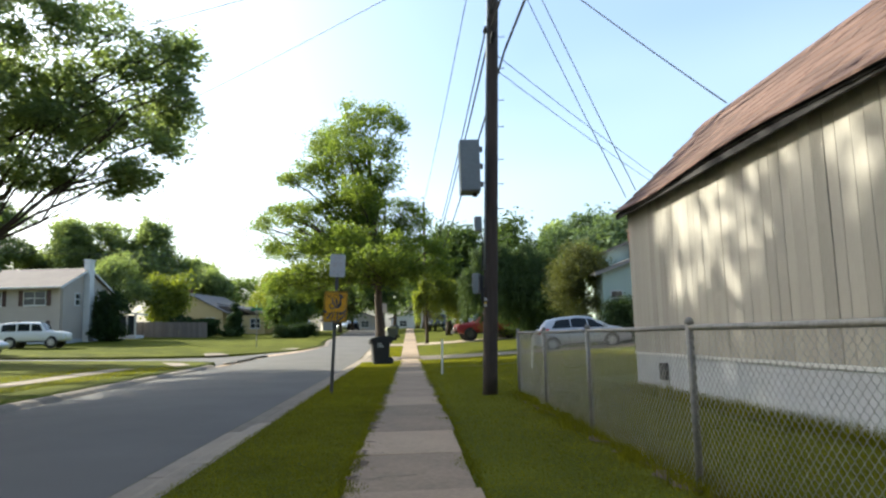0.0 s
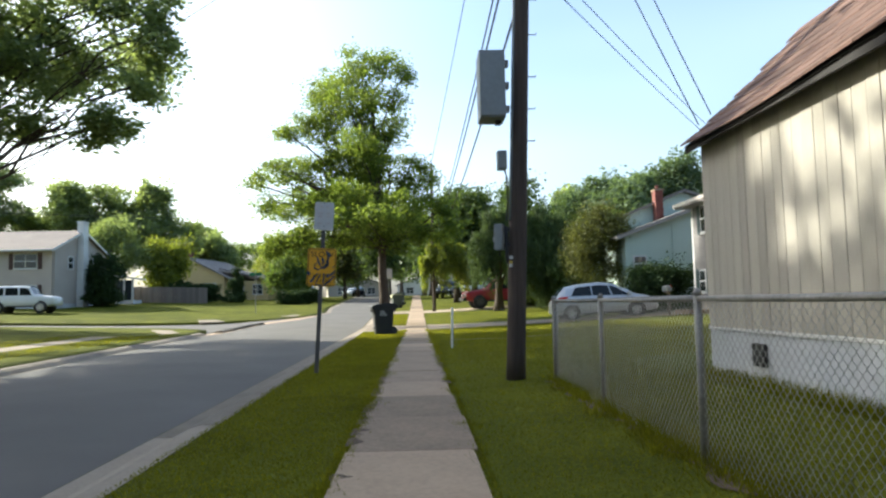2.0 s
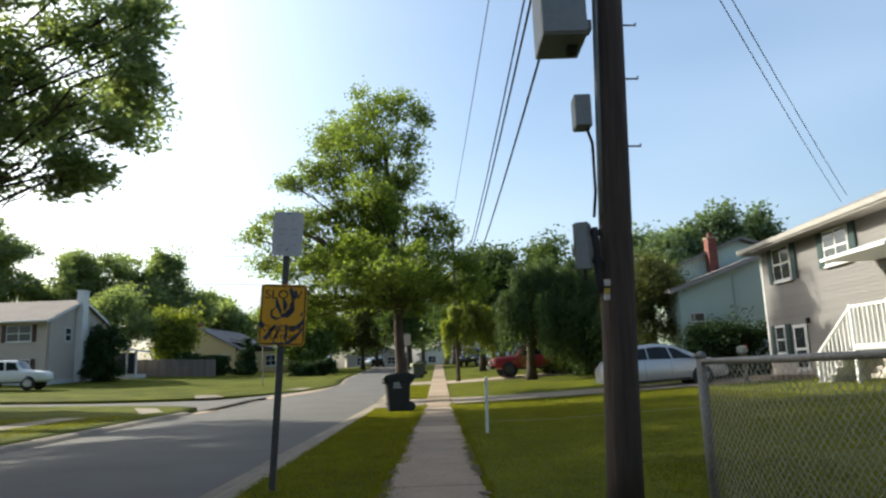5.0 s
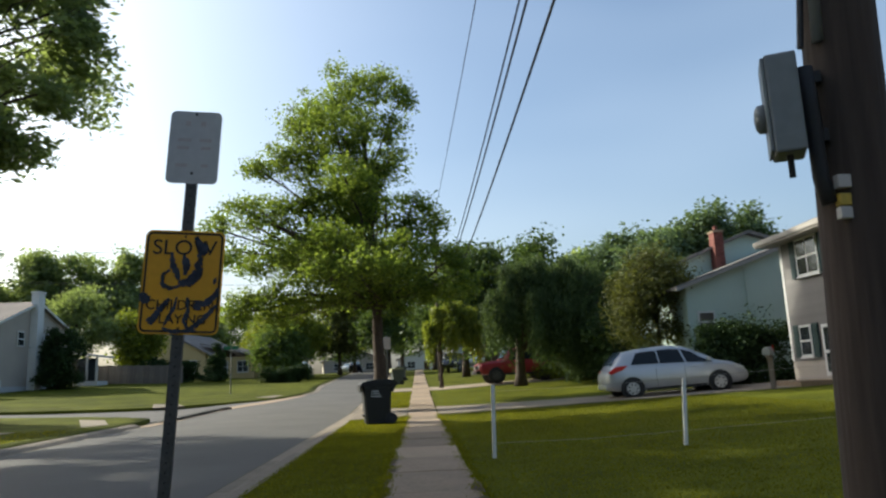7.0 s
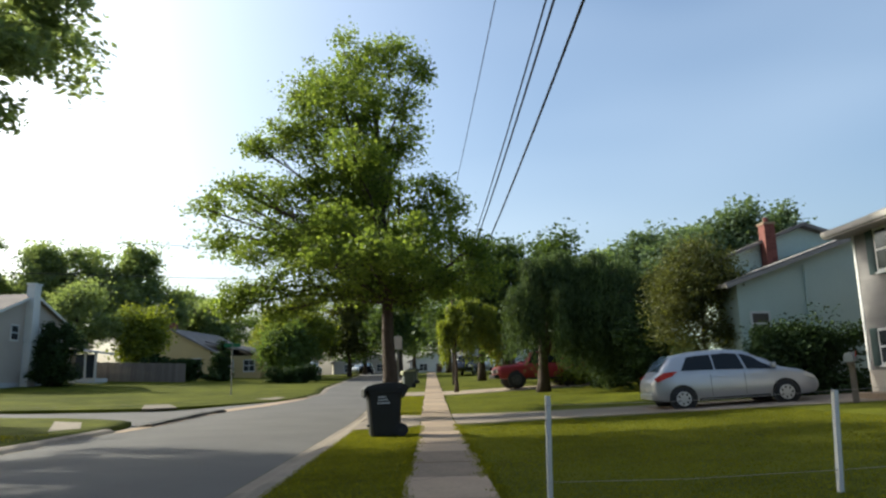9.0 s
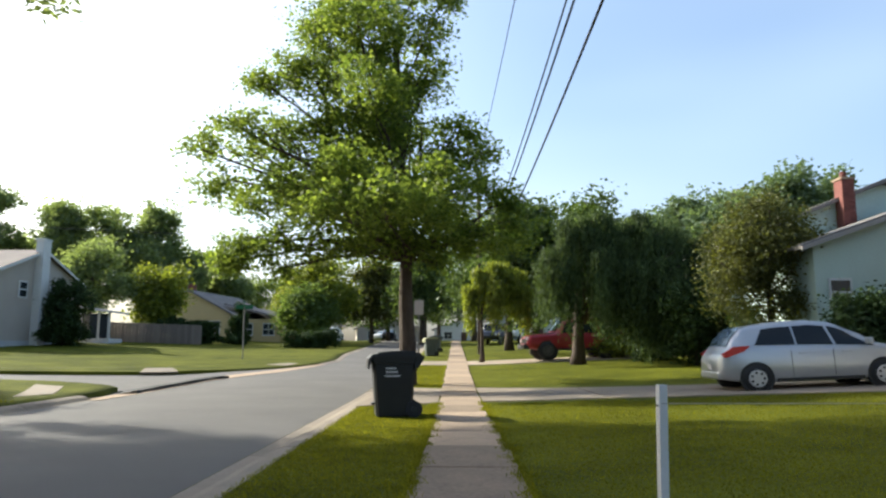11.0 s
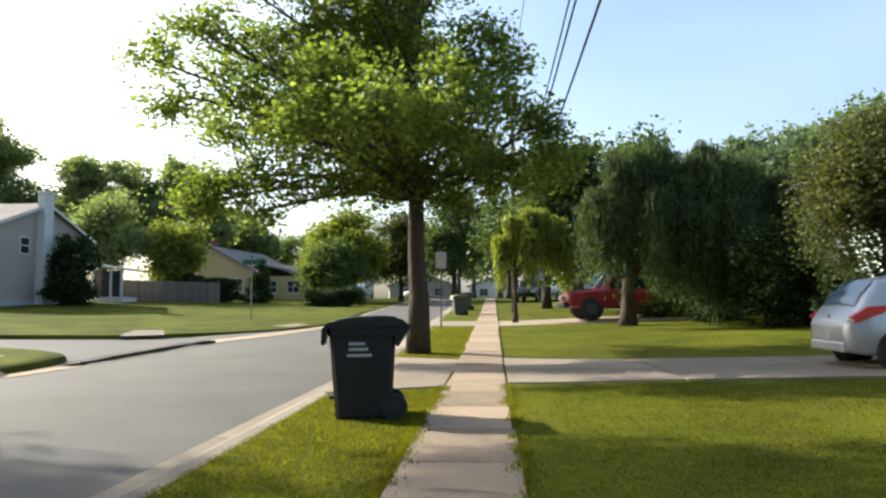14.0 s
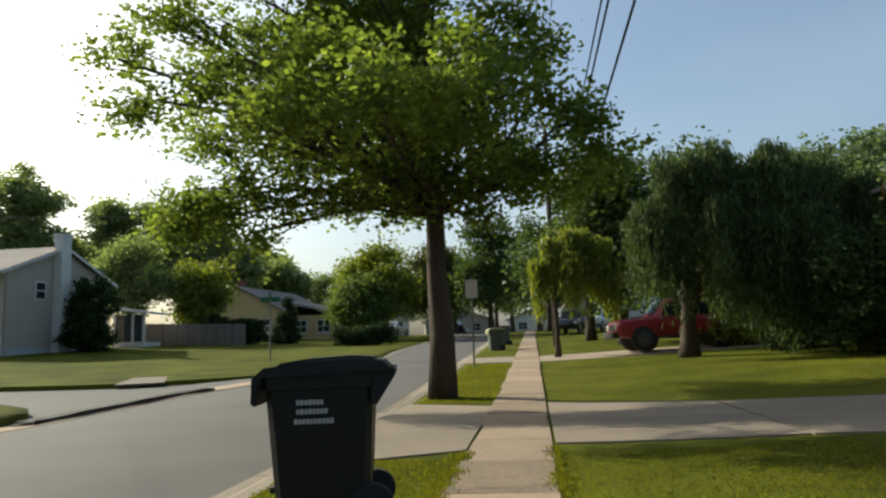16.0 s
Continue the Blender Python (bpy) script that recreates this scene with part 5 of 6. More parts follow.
def wheeled_bin(x, y, rz, body="binplastic", lid="binplastic", label="black wheeled refuse bin standing on the verge", marks=True, s=1.0):
    """Front faces local -x; the plain side faces local -y."""
    t = thing("wheeled_bin", x, y, g(x, y), label, "refuse bin", "refuse bins", rz=rz)
    bm = bmesh.new()
    rings = []
    for z, xf, xb, hw in ((0.0, -0.27, 0.24, 0.25), (0.03, -0.29, 0.27, 0.265), (0.35, -0.315, 0.285, 0.28), (0.7, -0.34, 0.30, 0.3), (0.9, -0.355, 0.31, 0.312), (0.905, -0.375, 0.33, 0.33), (1.0, -0.385, 0.34, 0.335), (1.0, -0.35, 0.31, 0.31), (0.1, -0.27, 0.24, 0.26)):
        rings.append([bm.verts.new((a, b, z)) for a, b in ((xf + 0.04, -hw), (xb - 0.04, -hw), (xb, -hw + 0.04), (xb, hw - 0.04), (xb - 0.04, hw), (xf + 0.04, hw), (xf, hw - 0.04), (xf, -hw + 0.04))])
    for r, q in zip(rings, rings[1:]):
        for k in range(8):
            bm.faces.new((r[k], r[(k + 1) % 8], q[(k + 1) % 8], q[k]))
    bm.faces.new(rings[0])
    bm.faces.new(rings[-1])
    part("body", bm, body, t)
    bm = prism([(-0.43, 0.98), (-0.435, 0.82), (-0.41, 0.8), (-0.4, 0.95), (-0.37, 1.0), (0.36, 1.02), (0.4, 1.0), (0.42, 1.03), (0.37, 1.08), (0.2, 1.1), (-0.1, 1.085), (-0.36, 1.05)], "y", -0.35, 0.35)
    bmesh.ops.bevel(bm, geom=[e for e in bm.edges if abs(e.verts[0].co.y - e.verts[1].co.y) < 0.01], offset=0.012, segments=2, affect="EDGES")
    ld = part("lid", bm, lid, t)
    part("lid_panel", prism([(-0.3, 1.05), (-0.1, 1.075), (0.2, 1.09), (0.33, 1.075), (0.31, 1.105), (0.18, 1.118), (-0.1, 1.104), (-0.27, 1.078)], "y", -0.26, 0.26), lid, ld)
    part("handle_bar", tube([(0.42, -0.27, 1.0), (0.44, -0.2, 1.005), (0.44, 0.2, 1.005), (0.42, 0.27, 1.0)], 0.018, 8), body, t)
    for sy in (-1, 1):
        part("handle_arm", prism([(0.3, 0.8), (0.33, 0.78), (0.45, 0.98), (0.45, 1.03), (0.3, 1.02)], "y", sy * 0.29 - 0.02, sy * 0.29 + 0.02), body, t)
        wh = part("wheel", tube([(0.29, sy * 0.27 - 0.035, 0.135), (0.29, sy * 0.27 + 0.035, 0.135)], 0.135, 22), "black", t)
        part("hub", tube([(0.29, sy * 0.308 - 0.004, 0.135), (0.29, sy * 0.308 + 0.004, 0.135)], 0.05, 14), "trimblack", wh)
        part("axle_bracket", prism([(0.18, 0.0), (0.33, 0.1), (0.33, 0.2), (0.24, 0.34), (0.18, 0.34)], "y", sy * 0.2 - 0.02, sy * 0.2 + 0.02), body, t)
    part("axle", tube([(0.29, -0.28, 0.135), (0.29, 0.28, 0.135)], 0.012, 8), "galv_worn", t)
    part("front_rib", box(-0.36, -0.31, -0.12, 0.12, 0.2, 0.24, 0.008), body, t)
    if marks:
        for k, (x0, x1, z) in enumerate(((-0.16, 0.0, 0.8), (-0.16, 0.02, 0.74), (-0.175, 0.055, 0.675))):
            xx = x0
            while xx < x1:
                w2 = 0.014 + 0.008 * ((xx * 700) % 1)
                part("printed_bar", box(xx, xx + w2, -0.3105 - 0.012 * (z - 0.62) / 0.2, -0.3, z, z + 0.03 + 0.006 * ((xx * 311) % 1)), "platewhite", t)
                xx += w2 + 0.006
    return t


BIN_X, BIN_Y = -1.1, 27.85
bin_main = wheeled_bin(BIN_X, BIN_Y, 10)
bin_main.scale = (1.07, 1.02, 0.985)
b2_ = wheeled_bin(-1.5, 58.0, 15, "binold", "yellowlid", "worn grey wheeled bin with a dull yellow lid", False)
b3_ = wheeled_bin(-1.35, 64.5, -10, "binold", "binold", "worn grey wheeled bin on the verge", False)

# ---- cars ----


def car(name, x, y, rz, L, W, st, paint, label, wheels, wheel_r=0.31, glass_spans=((0.1, 0.9),), tail=None, nose=None, category="car", z=None, dark_sill=True, rim_m="rim"):
    """A body lofted over stations (s, z_low, z_belt, z_roof, half belt, half roof), s from rear 0 to front L; it heads local +x.
    Where z_roof is next to z_belt the station is bonnet or boot."""
    t = thing(name, x, y, g(x, y) + 0.02 if z is None else z, label, category, rz=rz)
    from_x = -L / 2

    def lerp_st(s):
        for a, b in zip(st, st[1:]):
            if a[0] <= s <= b[0]:
                f = (s - a[0]) / (b[0] - a[0])
                f = f * f * (3 - 2 * f) * 0.35 + f * 0.65
                return [p + (q - p) * f for p, q in zip(a, b)]
        return list(st[-1])
    ss = sorted({round(v, 4) for v in np.linspace(0, L, 44)} | {p[0] for p in st})
    bm = bmesh.new()
    rings = []
    for s in ss:
        _, zl, zb, zr, hb, hr = lerp_st(s)
        zm = zl + (zb - zl) * 0.45
        half = [(hb * 0.9, zl), (hb * 0.985, zl + 0.06), (hb * 1.0, zm), (hb * 0.985, zb - 0.06), (hb * 0.955, zb), (hr + (hb * 0.955 - hr) * 0.45, zb + (zr - zb) * 0.55), (hr, zr - min(0.05, (zr - zb) * 0.2)), (hr * 0.86, zr), (hr * 0.45, zr + 0.018), (0, zr + 0.024)]
        ring = [(from_x + s, a, b) for a, b in half] + [(from_x + s, -a, b) for a, b in half[-2::-1]]
        rings.append([bm.verts.new(p) for p in ring])
    n = len(rings[0])
    for r, q in zip(rings, rings[1:]):
        for k in range(n):
            bm.faces.new((r[k], r[(k + 1) % n], q[(k + 1) % n], q[k]))
    bm.faces.new(rings[0])
    bm.faces.new(rings[-1])
    body = part("body", bm, paint, t, "", True)

    def side(s, f, sgn, out=0.006):
        _, zl, zb, zr, hb, hr = lerp_st(s)
        h0, z0 = hb * 0.955, zb + 0.01
        h1, z1 = hr, zr - min(0.05, (zr - zb) * 0.2)
        hm, zm_ = hr + (hb * 0.955 - hr) * 0.45, zb + (zr - zb) * 0.55
        if f < 0.55:
            k = f / 0.55
            yy, zz = h0 + (hm - h0) * k, z0 + (zm_ - z0) * k
        else:
            k = (f - 0.55) / 0.45
            yy, zz = hm + (h1 - hm) * k, zm_ + (z1 - zm_) * k
        return (from_x + s, sgn * (yy + out), zz + out * 0.4)
    for sgn in (-1, 1):
        for a0, a1, b0, b1 in glass_spans:
            rows = [[side(a0 + (b0 - a0) * fz + ((a1 + (b1 - a1) * fz) - (a0 + (b0 - a0) * fz)) * u, 0.08 + 0.8 * fz, sgn) for u in np.linspace(0, 1, 9)] for fz in (0, 0.25, 0.5, 0.75, 1)]
            part("side_window", ribbon(rows), "carglass", t, "", True)
    for s0, s1, nm in (tail, nose):
        if nm:
            rows = []
            for u in np.linspace(0, 1, 16):
                s = s0 + (s1 - s0) * u
                _, zl, zb, zr, hb, hr = lerp_st(s)
                hh = hr * 0.86
                rows.append([(from_x + s + (0.012 if nm == "windscreen" else -0.012), hh * v, zr + 0.03 * (1 - v * v) + 0.016) for v in np.linspace(-1, 1, 7)])
            part(nm, ribbon(rows), "reargl" if nm == "rear_window" or paint == "carred" else "carglass", t, "", True)
    for s in wheels:
        for sgn in (-1, 1):
            hb = lerp_st(s)[4]
            part("wheel_arch", tube([(from_x + s, sgn * (hb - 0.06), wheel_r + 0.01), (from_x + s, sgn * (hb + 0.004), wheel_r + 0.01)], wheel_r + 0.06, 26), "trimblack", t)
            wh = part("wheel", tube([(from_x + s, sgn * (hb - 0.17), wheel_r), (from_x + s, sgn * (hb - 0.03), wheel_r), (from_x + s, sgn * (hb + 0.02), wheel_r), (from_x + s, sgn * (hb + 0.028), wheel_r)], [wheel_r, wheel_r, wheel_r * 0.97, wheel_r * 0.7], 26), "black", t, "black tyre", True)
            part("rim", tube([(from_x + s, sgn * (hb + 0.02), wheel_r), (from_x + s, sgn * (hb + 0.034), wheel_r)], [wheel_r * 0.68, wheel_r * 0.62], 22), rim_m, wh)
            for k in range(7):
                a = k * math.tau / 7
                c, d = math.cos(a) * wheel_r * 0.44, math.sin(a) * wheel_r * 0.44
                part("rim_slot", tube([(from_x + s + c, sgn * (hb + 0.03), wheel_r + d), (from_x + s + c, sgn * (hb + 0.0385), wheel_r + d)], wheel_r * 0.1, 8), "trimblack", wh)
    if dark_sill:
        part("sill", box(from_x + wheels[0] + wheel_r + 0.1, from_x + wheels[1] - wheel_r - 0.1, -st[4][4] * 0.98 - 0.012, st[4][4] * 0.98 + 0.012, st[4][1] - 0.01, st[4][1] + 0.08, 0.02), "trimblack", t)
    return t, lerp_st, from_x


# silver hatchback on the driveway: rear wheel near (6.4, 31.1)
HATCH = [(0.0, 0.36, 0.72, 0.74, 0.66, 0.6), (0.08, 0.3, 0.82, 0.86, 0.76, 0.66), (0.2, 0.26, 0.93, 1.0, 0.81, 0.7), (0.33, 0.24, 0.98, 1.2, 0.83, 0.66), (0.55, 0.22, 0.98, 1.41, 0.845, 0.62), (1.2, 0.2, 0.96, 1.5, 0.85, 0.6), (1.95, 0.2, 0.93, 1.53, 0.85, 0.6), (2.4, 0.2, 0.91, 1.47, 0.85, 0.59), (2.95, 0.2, 0.9, 1.22, 0.85, 0.6), (3.36, 0.2, 0.88, 0.97, 0.845, 0.62), (3.8, 0.22, 0.8, 0.88, 0.82, 0.6), (4.12, 0.26, 0.66, 0.74, 0.74, 0.55), (4.26, 0.34, 0.52, 0.58, 0.6, 0.45)]
CARZ = g(7.3, 31.7) + 0.01
t_h, ls, fx = car("hatchback_car", 7.93, 31.88, -3, 4.26, 1.7, HATCH, "silver", "silver hatchback car parked on the driveway", (0.72, 3.32), 0.295,
                  ((0.74, 1.58, 0.96, 1.56), (1.62, 2.36, 1.6, 2.26), (2.42, 3.2, 2.31, 2.66)), (0.21, 0.54, "rear_window"), (2.62, 3.26, "windscreen"), z=CARZ)
t_h.matrix_world = pose(7.93, 31.88, CARZ, 0, -2.6, -3) @ Matrix.Diagonal((1.02, 1.0, 0.97, 1.0))
for sgn in (-1, 1):
    part("tail_lamp", prism([(fx + 0.06, 0.86), (fx + 0.11, 0.77), (fx + 0.5, 0.9), (fx + 0.64, 1.02), (fx + 0.3, 1.01)], "y", sgn * 0.70, sgn * 0.842), "lamp_red", t_h, "red tail lamp")
    part("headlamp", prism([(fx + 3.72, 0.72), (fx + 4.08, 0.6), (fx + 4.1, 0.66), (fx + 3.86, 0.8)], "y", sgn * 0.7, sgn * 0.8), "lamp_clear", t_h)
    mi = part("side_mirror", box(fx + 2.98, fx + 3.1, sgn * 0.84 if sgn > 0 else -1.0, 1.0 if sgn > 0 else -0.84, 0.95, 1.09, 0.025), "silver", t_h)
    for s in (1.62, 2.5):
        part("door_handle", box(fx + s, fx + s + 0.2, sgn * 0.85 - 0.012, sgn * 0.85 + 0.012, 0.8, 0.835, 0.008), "silver", t_h)
    for s in (1.46, 2.32):
        part("door_seam", box(fx + s, fx + s + 0.008, sgn * 0.85 - 0.006, sgn * 0.85 + 0.003, 0.32, 0.88), "trimblack", t_h)
part("number_plate", box(fx - 0.012, fx + 0.03, -0.16, 0.16, 0.5, 0.62, 0.003), "platewhite", t_h, "pale number plate")
part("rear_bumper", box(fx - 0.03, fx + 0.1, -0.64, 0.64, 0.3, 0.46, 0.03), "silver", t_h)
part("badge", tube([(fx + 0.045, 0, 0.85), (fx + 0.06, 0, 0.85)], 0.055, 16), "rim", t_h)
part("antenna", tube([(fx + 0.9, 0, 1.5), (fx + 0.65, 0, 1.72)], 0.005, 5), "black", t_h)

BOXY = [(0.0, 0.5, 0.95, 0.97, 0.82, 0.7), (0.06, 0.46, 1.1, 1.2, 0.88, 0.74), (0.16, 0.44, 1.12, 1.72, 0.9, 0.74), (0.6, 0.42, 1.12, 1.8, 0.9, 0.74), (1.4, 0.42, 1.12, 1.82, 0.9, 0.74), (2.3, 0.42, 1.12, 1.8, 0.9, 0.74), (2.75, 0.42, 1.12, 1.74, 0.9, 0.74), (3.15, 0.42, 1.12, 1.2, 0.9, 0.76), (3.6, 0.42, 1.08, 1.14, 0.88, 0.76), (4.2, 0.46, 1.02, 1.08, 0.86, 0.74), (4.38, 0.52, 0.9, 0.96, 0.8, 0.7)]
t_j, ls, fx = car("red_suv", 5.62, 50.1, 186, 4.38, 1.8, BOXY, "carred", "red off-road vehicle with black bumpers parked on the drive", (0.85, 3.5), 0.39,
                  ((0.3, 1.2, 0.3, 1.2), (1.3, 2.1, 1.3, 2.05), (2.2, 2.9, 2.18, 2.68)), (0.08, 0.14, ""), (2.72, 3.1, "windscreen"), category="car", rim_m="postdark")
t_j.scale = (1.08, 1.03, 1.03)
part("front_bumper", box(fx + 4.3, fx + 4.55, -0.8, 0.8, 0.45, 0.66, 0.03), "trimblack", t_j)
part("rear_bumper", box(fx - 0.12, fx + 0.05, -0.8, 0.8, 0.48, 0.66, 0.03), "trimblack", t_j)
part("grille", box(fx + 4.37, fx + 4.41, -0.5, 0.5, 0.7, 0.92, 0.01), "trimblack", t_j)
for sgn in (-1, 1):
    part("headlamp", tube([(fx + 4.36, sgn * 0.62, 0.82), (fx + 4.42, sgn * 0.62, 0.82)], 0.09, 14), "lamp_clear", t_j)
part("spare_wheel", tube([(fx - 0.2, 0.1, 1.05), (fx, 0.1, 1.05)], 0.36, 20), "black", t_j)
for nm, x, y, rz, paint, lab in (("white_suv", -26.6, 51.5, 8, "carwhite", "white station wagon parked beside the house"), ("dark_suv", 3.35, 78.0, 255, "cardark", "dark vehicle parked under the trees"), ("white_car", 5.3, 80.0, 250, "carwhite", "white car parked under the trees")):
    t_w, ls, fx = car(nm, x, y, rz, 4.38, 1.8, BOXY, paint, lab, (0.85, 3.5), 0.37, ((0.25, 1.2, 0.28, 1.2), (1.3, 2.1, 1.3, 2.05), (2.2, 2.95, 2.18, 2.7)), (0.08, 0.14, ""), (2.72, 3.1, "windscreen"))
    for sgn in (-1, 1):
        part("headlamp", box(fx + 4.3, fx + 4.4, sgn * 0.66 - 0.12, sgn * 0.66 + 0.12, 0.76, 0.92, 0.02), "lamp_clear", t_w)
        part("tail_lamp", box(fx - 0.01, fx + 0.06, sgn * 0.76 - 0.07, sgn * 0.76 + 0.07, 0.9, 1.15, 0.02), "lamp_red", t_w)
SEDAN = [(0.0, 0.4, 0.75, 0.78, 0.7, 0.6), (0.15, 0.3, 0.92, 0.98, 0.8, 0.66), (0.7, 0.24, 0.96, 1.03, 0.85, 0.66), (1.25, 0.22, 0.95, 1.36, 0.87, 0.6), (1.7, 0.22, 0.94, 1.44, 0.87, 0.6), (2.4, 0.22, 0.92, 1.44, 0.87, 0.6), (2.8, 0.22, 0.9, 1.3, 0.87, 0.6), (3.3, 0.22, 0.88, 0.96, 0.86, 0.64), (4.0, 0.26, 0.76, 0.84, 0.8, 0.6), (4.4, 0.36, 0.6, 0.66, 0.66, 0.5)]
for nm, x, y, rz, paint, lab in (("sedan_car", -26.2, 42.8, 8, "silver", "silver sedan parked on the side street"), ("sedan_car", -8.2, 104, 92, "cardark", "dark car parked far down the street"), ("sedan_car", -9.5, 112, 60, "silver", "silver car parked far down the street"), ("sedan_car", -14.5, 99, 80, "carwhite", "white car parked far down the street")):
    car(nm, x, y, rz, 4.4, 1.74, SEDAN, paint, lab, (0.8, 3.55), 0.31, ((1.1, 1.95, 1.35, 1.95), (2.03, 2.95, 2.03, 2.6)), (0.75, 1.2, "rear_window"), (2.75, 3.25, "windscreen"))

# ---- houses across the road ----
lh = thing("beige_house", -28.0, 62.5, g(-28, 62.5), "beige two-storey house with a tall white chimney", "house")
part("wall", prism([(-4.7, -0.6), (-4.7, 4.5), (0, 6.2), (4.9, 4.5), (4.9, -0.6)], "x", -12.5, 0), "siding_beige", lh, "beige siding")
part("roof", prism([(-5.3, 4.28), (-5.3, 4.42), (0, 6.4), (5.4, 4.42), (5.4, 4.28), (0, 6.22)], "x", -12.8, 0.3), "shingle_pale", lh, "pale shingle roof")
part("rake_board", prism([(-5.3, 4.22), (-5.3, 4.4), (0, 6.38), (5.4, 4.4), (5.4, 4.22), (0, 6.2)], "x", 0.302, 0.34), "white", lh)
part("gutter", box(-12.8, 0.3, -5.42, -5.31, 4.3, 4.42, 0.01), "white", lh)
ch = part("chimney", box(0.006, 0.55, -0.75, 0.1, -0.6, 6.95, 0.02), "white", lh, "white painted chimney")
part("cap", box(-0.04, 0.6, -0.8, 0.15, 6.95, 7.07, 0.02), "white", ch)
part("foundation", box(-12.5, 0.03, -4.73, 4.93, -0.7, 0.25), "skirt", lh)


def right_window(y0, y1, z0, z1):
    fr = part("window", box(0.003, 0.06, y0, y1, z0, z1, 0.01), "white", lh, "white window frame")
    zm = (z0 + z1) / 2
    part("pane", box(0.061, 0.066, y0 + 0.09, y1 - 0.09, z0 + 0.09, zm - 0.04), "glass", fr)
    part("pane", box(0.061, 0.066, y0 + 0.09, y1 - 0.09, zm + 0.04, z1 - 0.09), "glass", fr)


right_window(-2.3, -1.4, 3.0, 4.1)
right_window(1.2, 2.1, 3.0, 4.1)
window(lh, -2.9, -1.1, 2.95, 4.15, -4.7, 2, "shutter_brown", axis="y")
window(lh, -6.3, -4.6, 2.95, 4.15, -4.7, 2, "shutter_brown", axis="y")
window(lh, -10.0, -8.4, 2.95, 4.15, -4.7, 2, "shutter_brown", axis="y")
window(lh, -2.9, -1.1, 0.7, 1.7, -4.7, 2, "shutter_brown", axis="y")
window(lh, -6.3, -4.6, 0.7, 1.7, -4.7, 2, "", axis="y")
part("downpipe", tube([(0.06, -4.5, -0.5), (0.06, -4.5, 4.4)], 0.06, 8), "siding_beige", lh)
porch = thing("side_porch", -26.9, 68.6, g(-26.9, 68.6), "small white side porch with a flat roof", "porch", rz=4)
for x in (-1.3, 0.0, 0.75):
    part("post", box(x - 0.08, x + 0.08, -0.08, 0.08, -0.3, 2.3, 0.01), "white", porch)
part("roof", prism([(-2.2, 2.75), (-2.2, 2.9), (1.1, 2.4), (1.1, 2.25)], "y", -0.4, 2.8), "white", porch)
part("screen", box(0.06, 0.7, -0.02, 0.02, 0.4, 2.2), "glass", porch)
part("door", box(-1.2, -0.08, -0.03, 0.03, 0.0, 2.2), "glass", porch)
part("base", box(-1.4, 0.85, -0.1, 2.4, -0.4, 0.35, 0.01), "white", porch)
wf = thing("wooden_fence", -29.0, 72.5, g(-26, 72.5) - 0.1, "weathered grey-brown board fence between the houses", "fence")
pal = obj("fence_board", box(0, 0.27, -0.012, 0.012, 0, 1.75, 0.004), "oldfence")
for k in range(30):
    b = part("fence_board", pal, "oldfence", wf)
    b.location = (k * 0.285, 0, 0.02 * math.sin(k * 2.1) - 0.01 * k)
for z in (0.4, 1.3):
    part("rail", box(0, 8.5, 0.014, 0.06, z - 0.15, z - 0.05), "oldfence", wf)

yh = thing("yellow_house", -25.4, 84.0, g(-25.4, 84) - 0.2, "yellow sided ranch house with a low grey roof", "house", rz=-6)
part("wall", prism([(-4.8, -0.6), (-4.8, 2.4), (-0.6, 4.9), (3.6, 2.7), (3.6, -0.6)], "y", 0, 9), "siding_yellow", yh, "pale yellow siding")
part("roof", prism([(-5.3, 2.15), (-5.3, 2.3), (-0.6, 5.05), (4.3, 2.5), (4.3, 2.35), (-0.6, 4.88)], "y", -0.3, 12), "shingle_grey", yh)
part("wing_wall", box(3.0, 8.2, 1.5, 12, -0.6, 2.2), "siding_yellow", yh)
part("wing_roof", prism([(2.6, 3.6), (2.6, 3.75), (8.8, 2.25), (8.8, 2.1)], "y", 0.9, 13), "shingle_grey", yh)
part("chimney", box(-1.4, -0.8, 1.2, 1.9, 3.6, 5.7, 0.01), "brick", yh, "red brick chimney")
window(yh, 1.3, 2.7, 0.7, 2.0, 0, 2, "", axis="y")
window(yh, 4.2, 5.4, 0.6, 1.8, 1.5, 2, "", axis="y")
window(yh, 6.4, 7.6, 0.6, 1.8, 1.5, 2, "", axis="y")
# houses at the far end of the street
# The last two stand out of view, added to block low sky light.
for x, y, rz, m_, lab in ((-10.5, 128, 10, "siding_beige", "pale low house at the far end of the street"), (1.5, 134, -5, "white", "white low house at the far end of the street"), (-22, 118, 5, "white", "white house behind the far trees"), (9, 92, 0, "white", "white house half hidden by the trees"), (15.5, 58, 0, "siding_beige", "pale house behind the dark trees"), (-29, 10, 90, "siding_beige", "unseen pale low house added to block low sky light"), (-29, -10, 90, "white", "unseen white low house added to block low sky light")):
    h_ = thing("distant_house", x, y, g(x, y) - 0.2, lab, "house", "distant houses", rz=rz)
    part("wall", prism([(-5, -0.5), (-5, 2.6), (0, 4.3), (5, 2.6), (5, -0.5)], "y", 0, 7), m_, h_)
    part("roof", prism([(-5.5, 2.35), (-5.5, 2.5), (0, 4.45), (5.5, 2.5), (5.5, 2.35), (0, 4.28)], "y", -0.3, 7.3), "shingle_grey", h_)
    window(h_, -3.4, -2.0, 0.9, 2.1, 0, 2, "", axis="y")
    window(h_, 1.8, 3.2, 0.9, 2.1, 0, 2, "", axis="y")
    part("door", box(-0.5, 0.45, -0.04, -0.002, 0, 2.05, 0.01), "shutter_brown", h_)
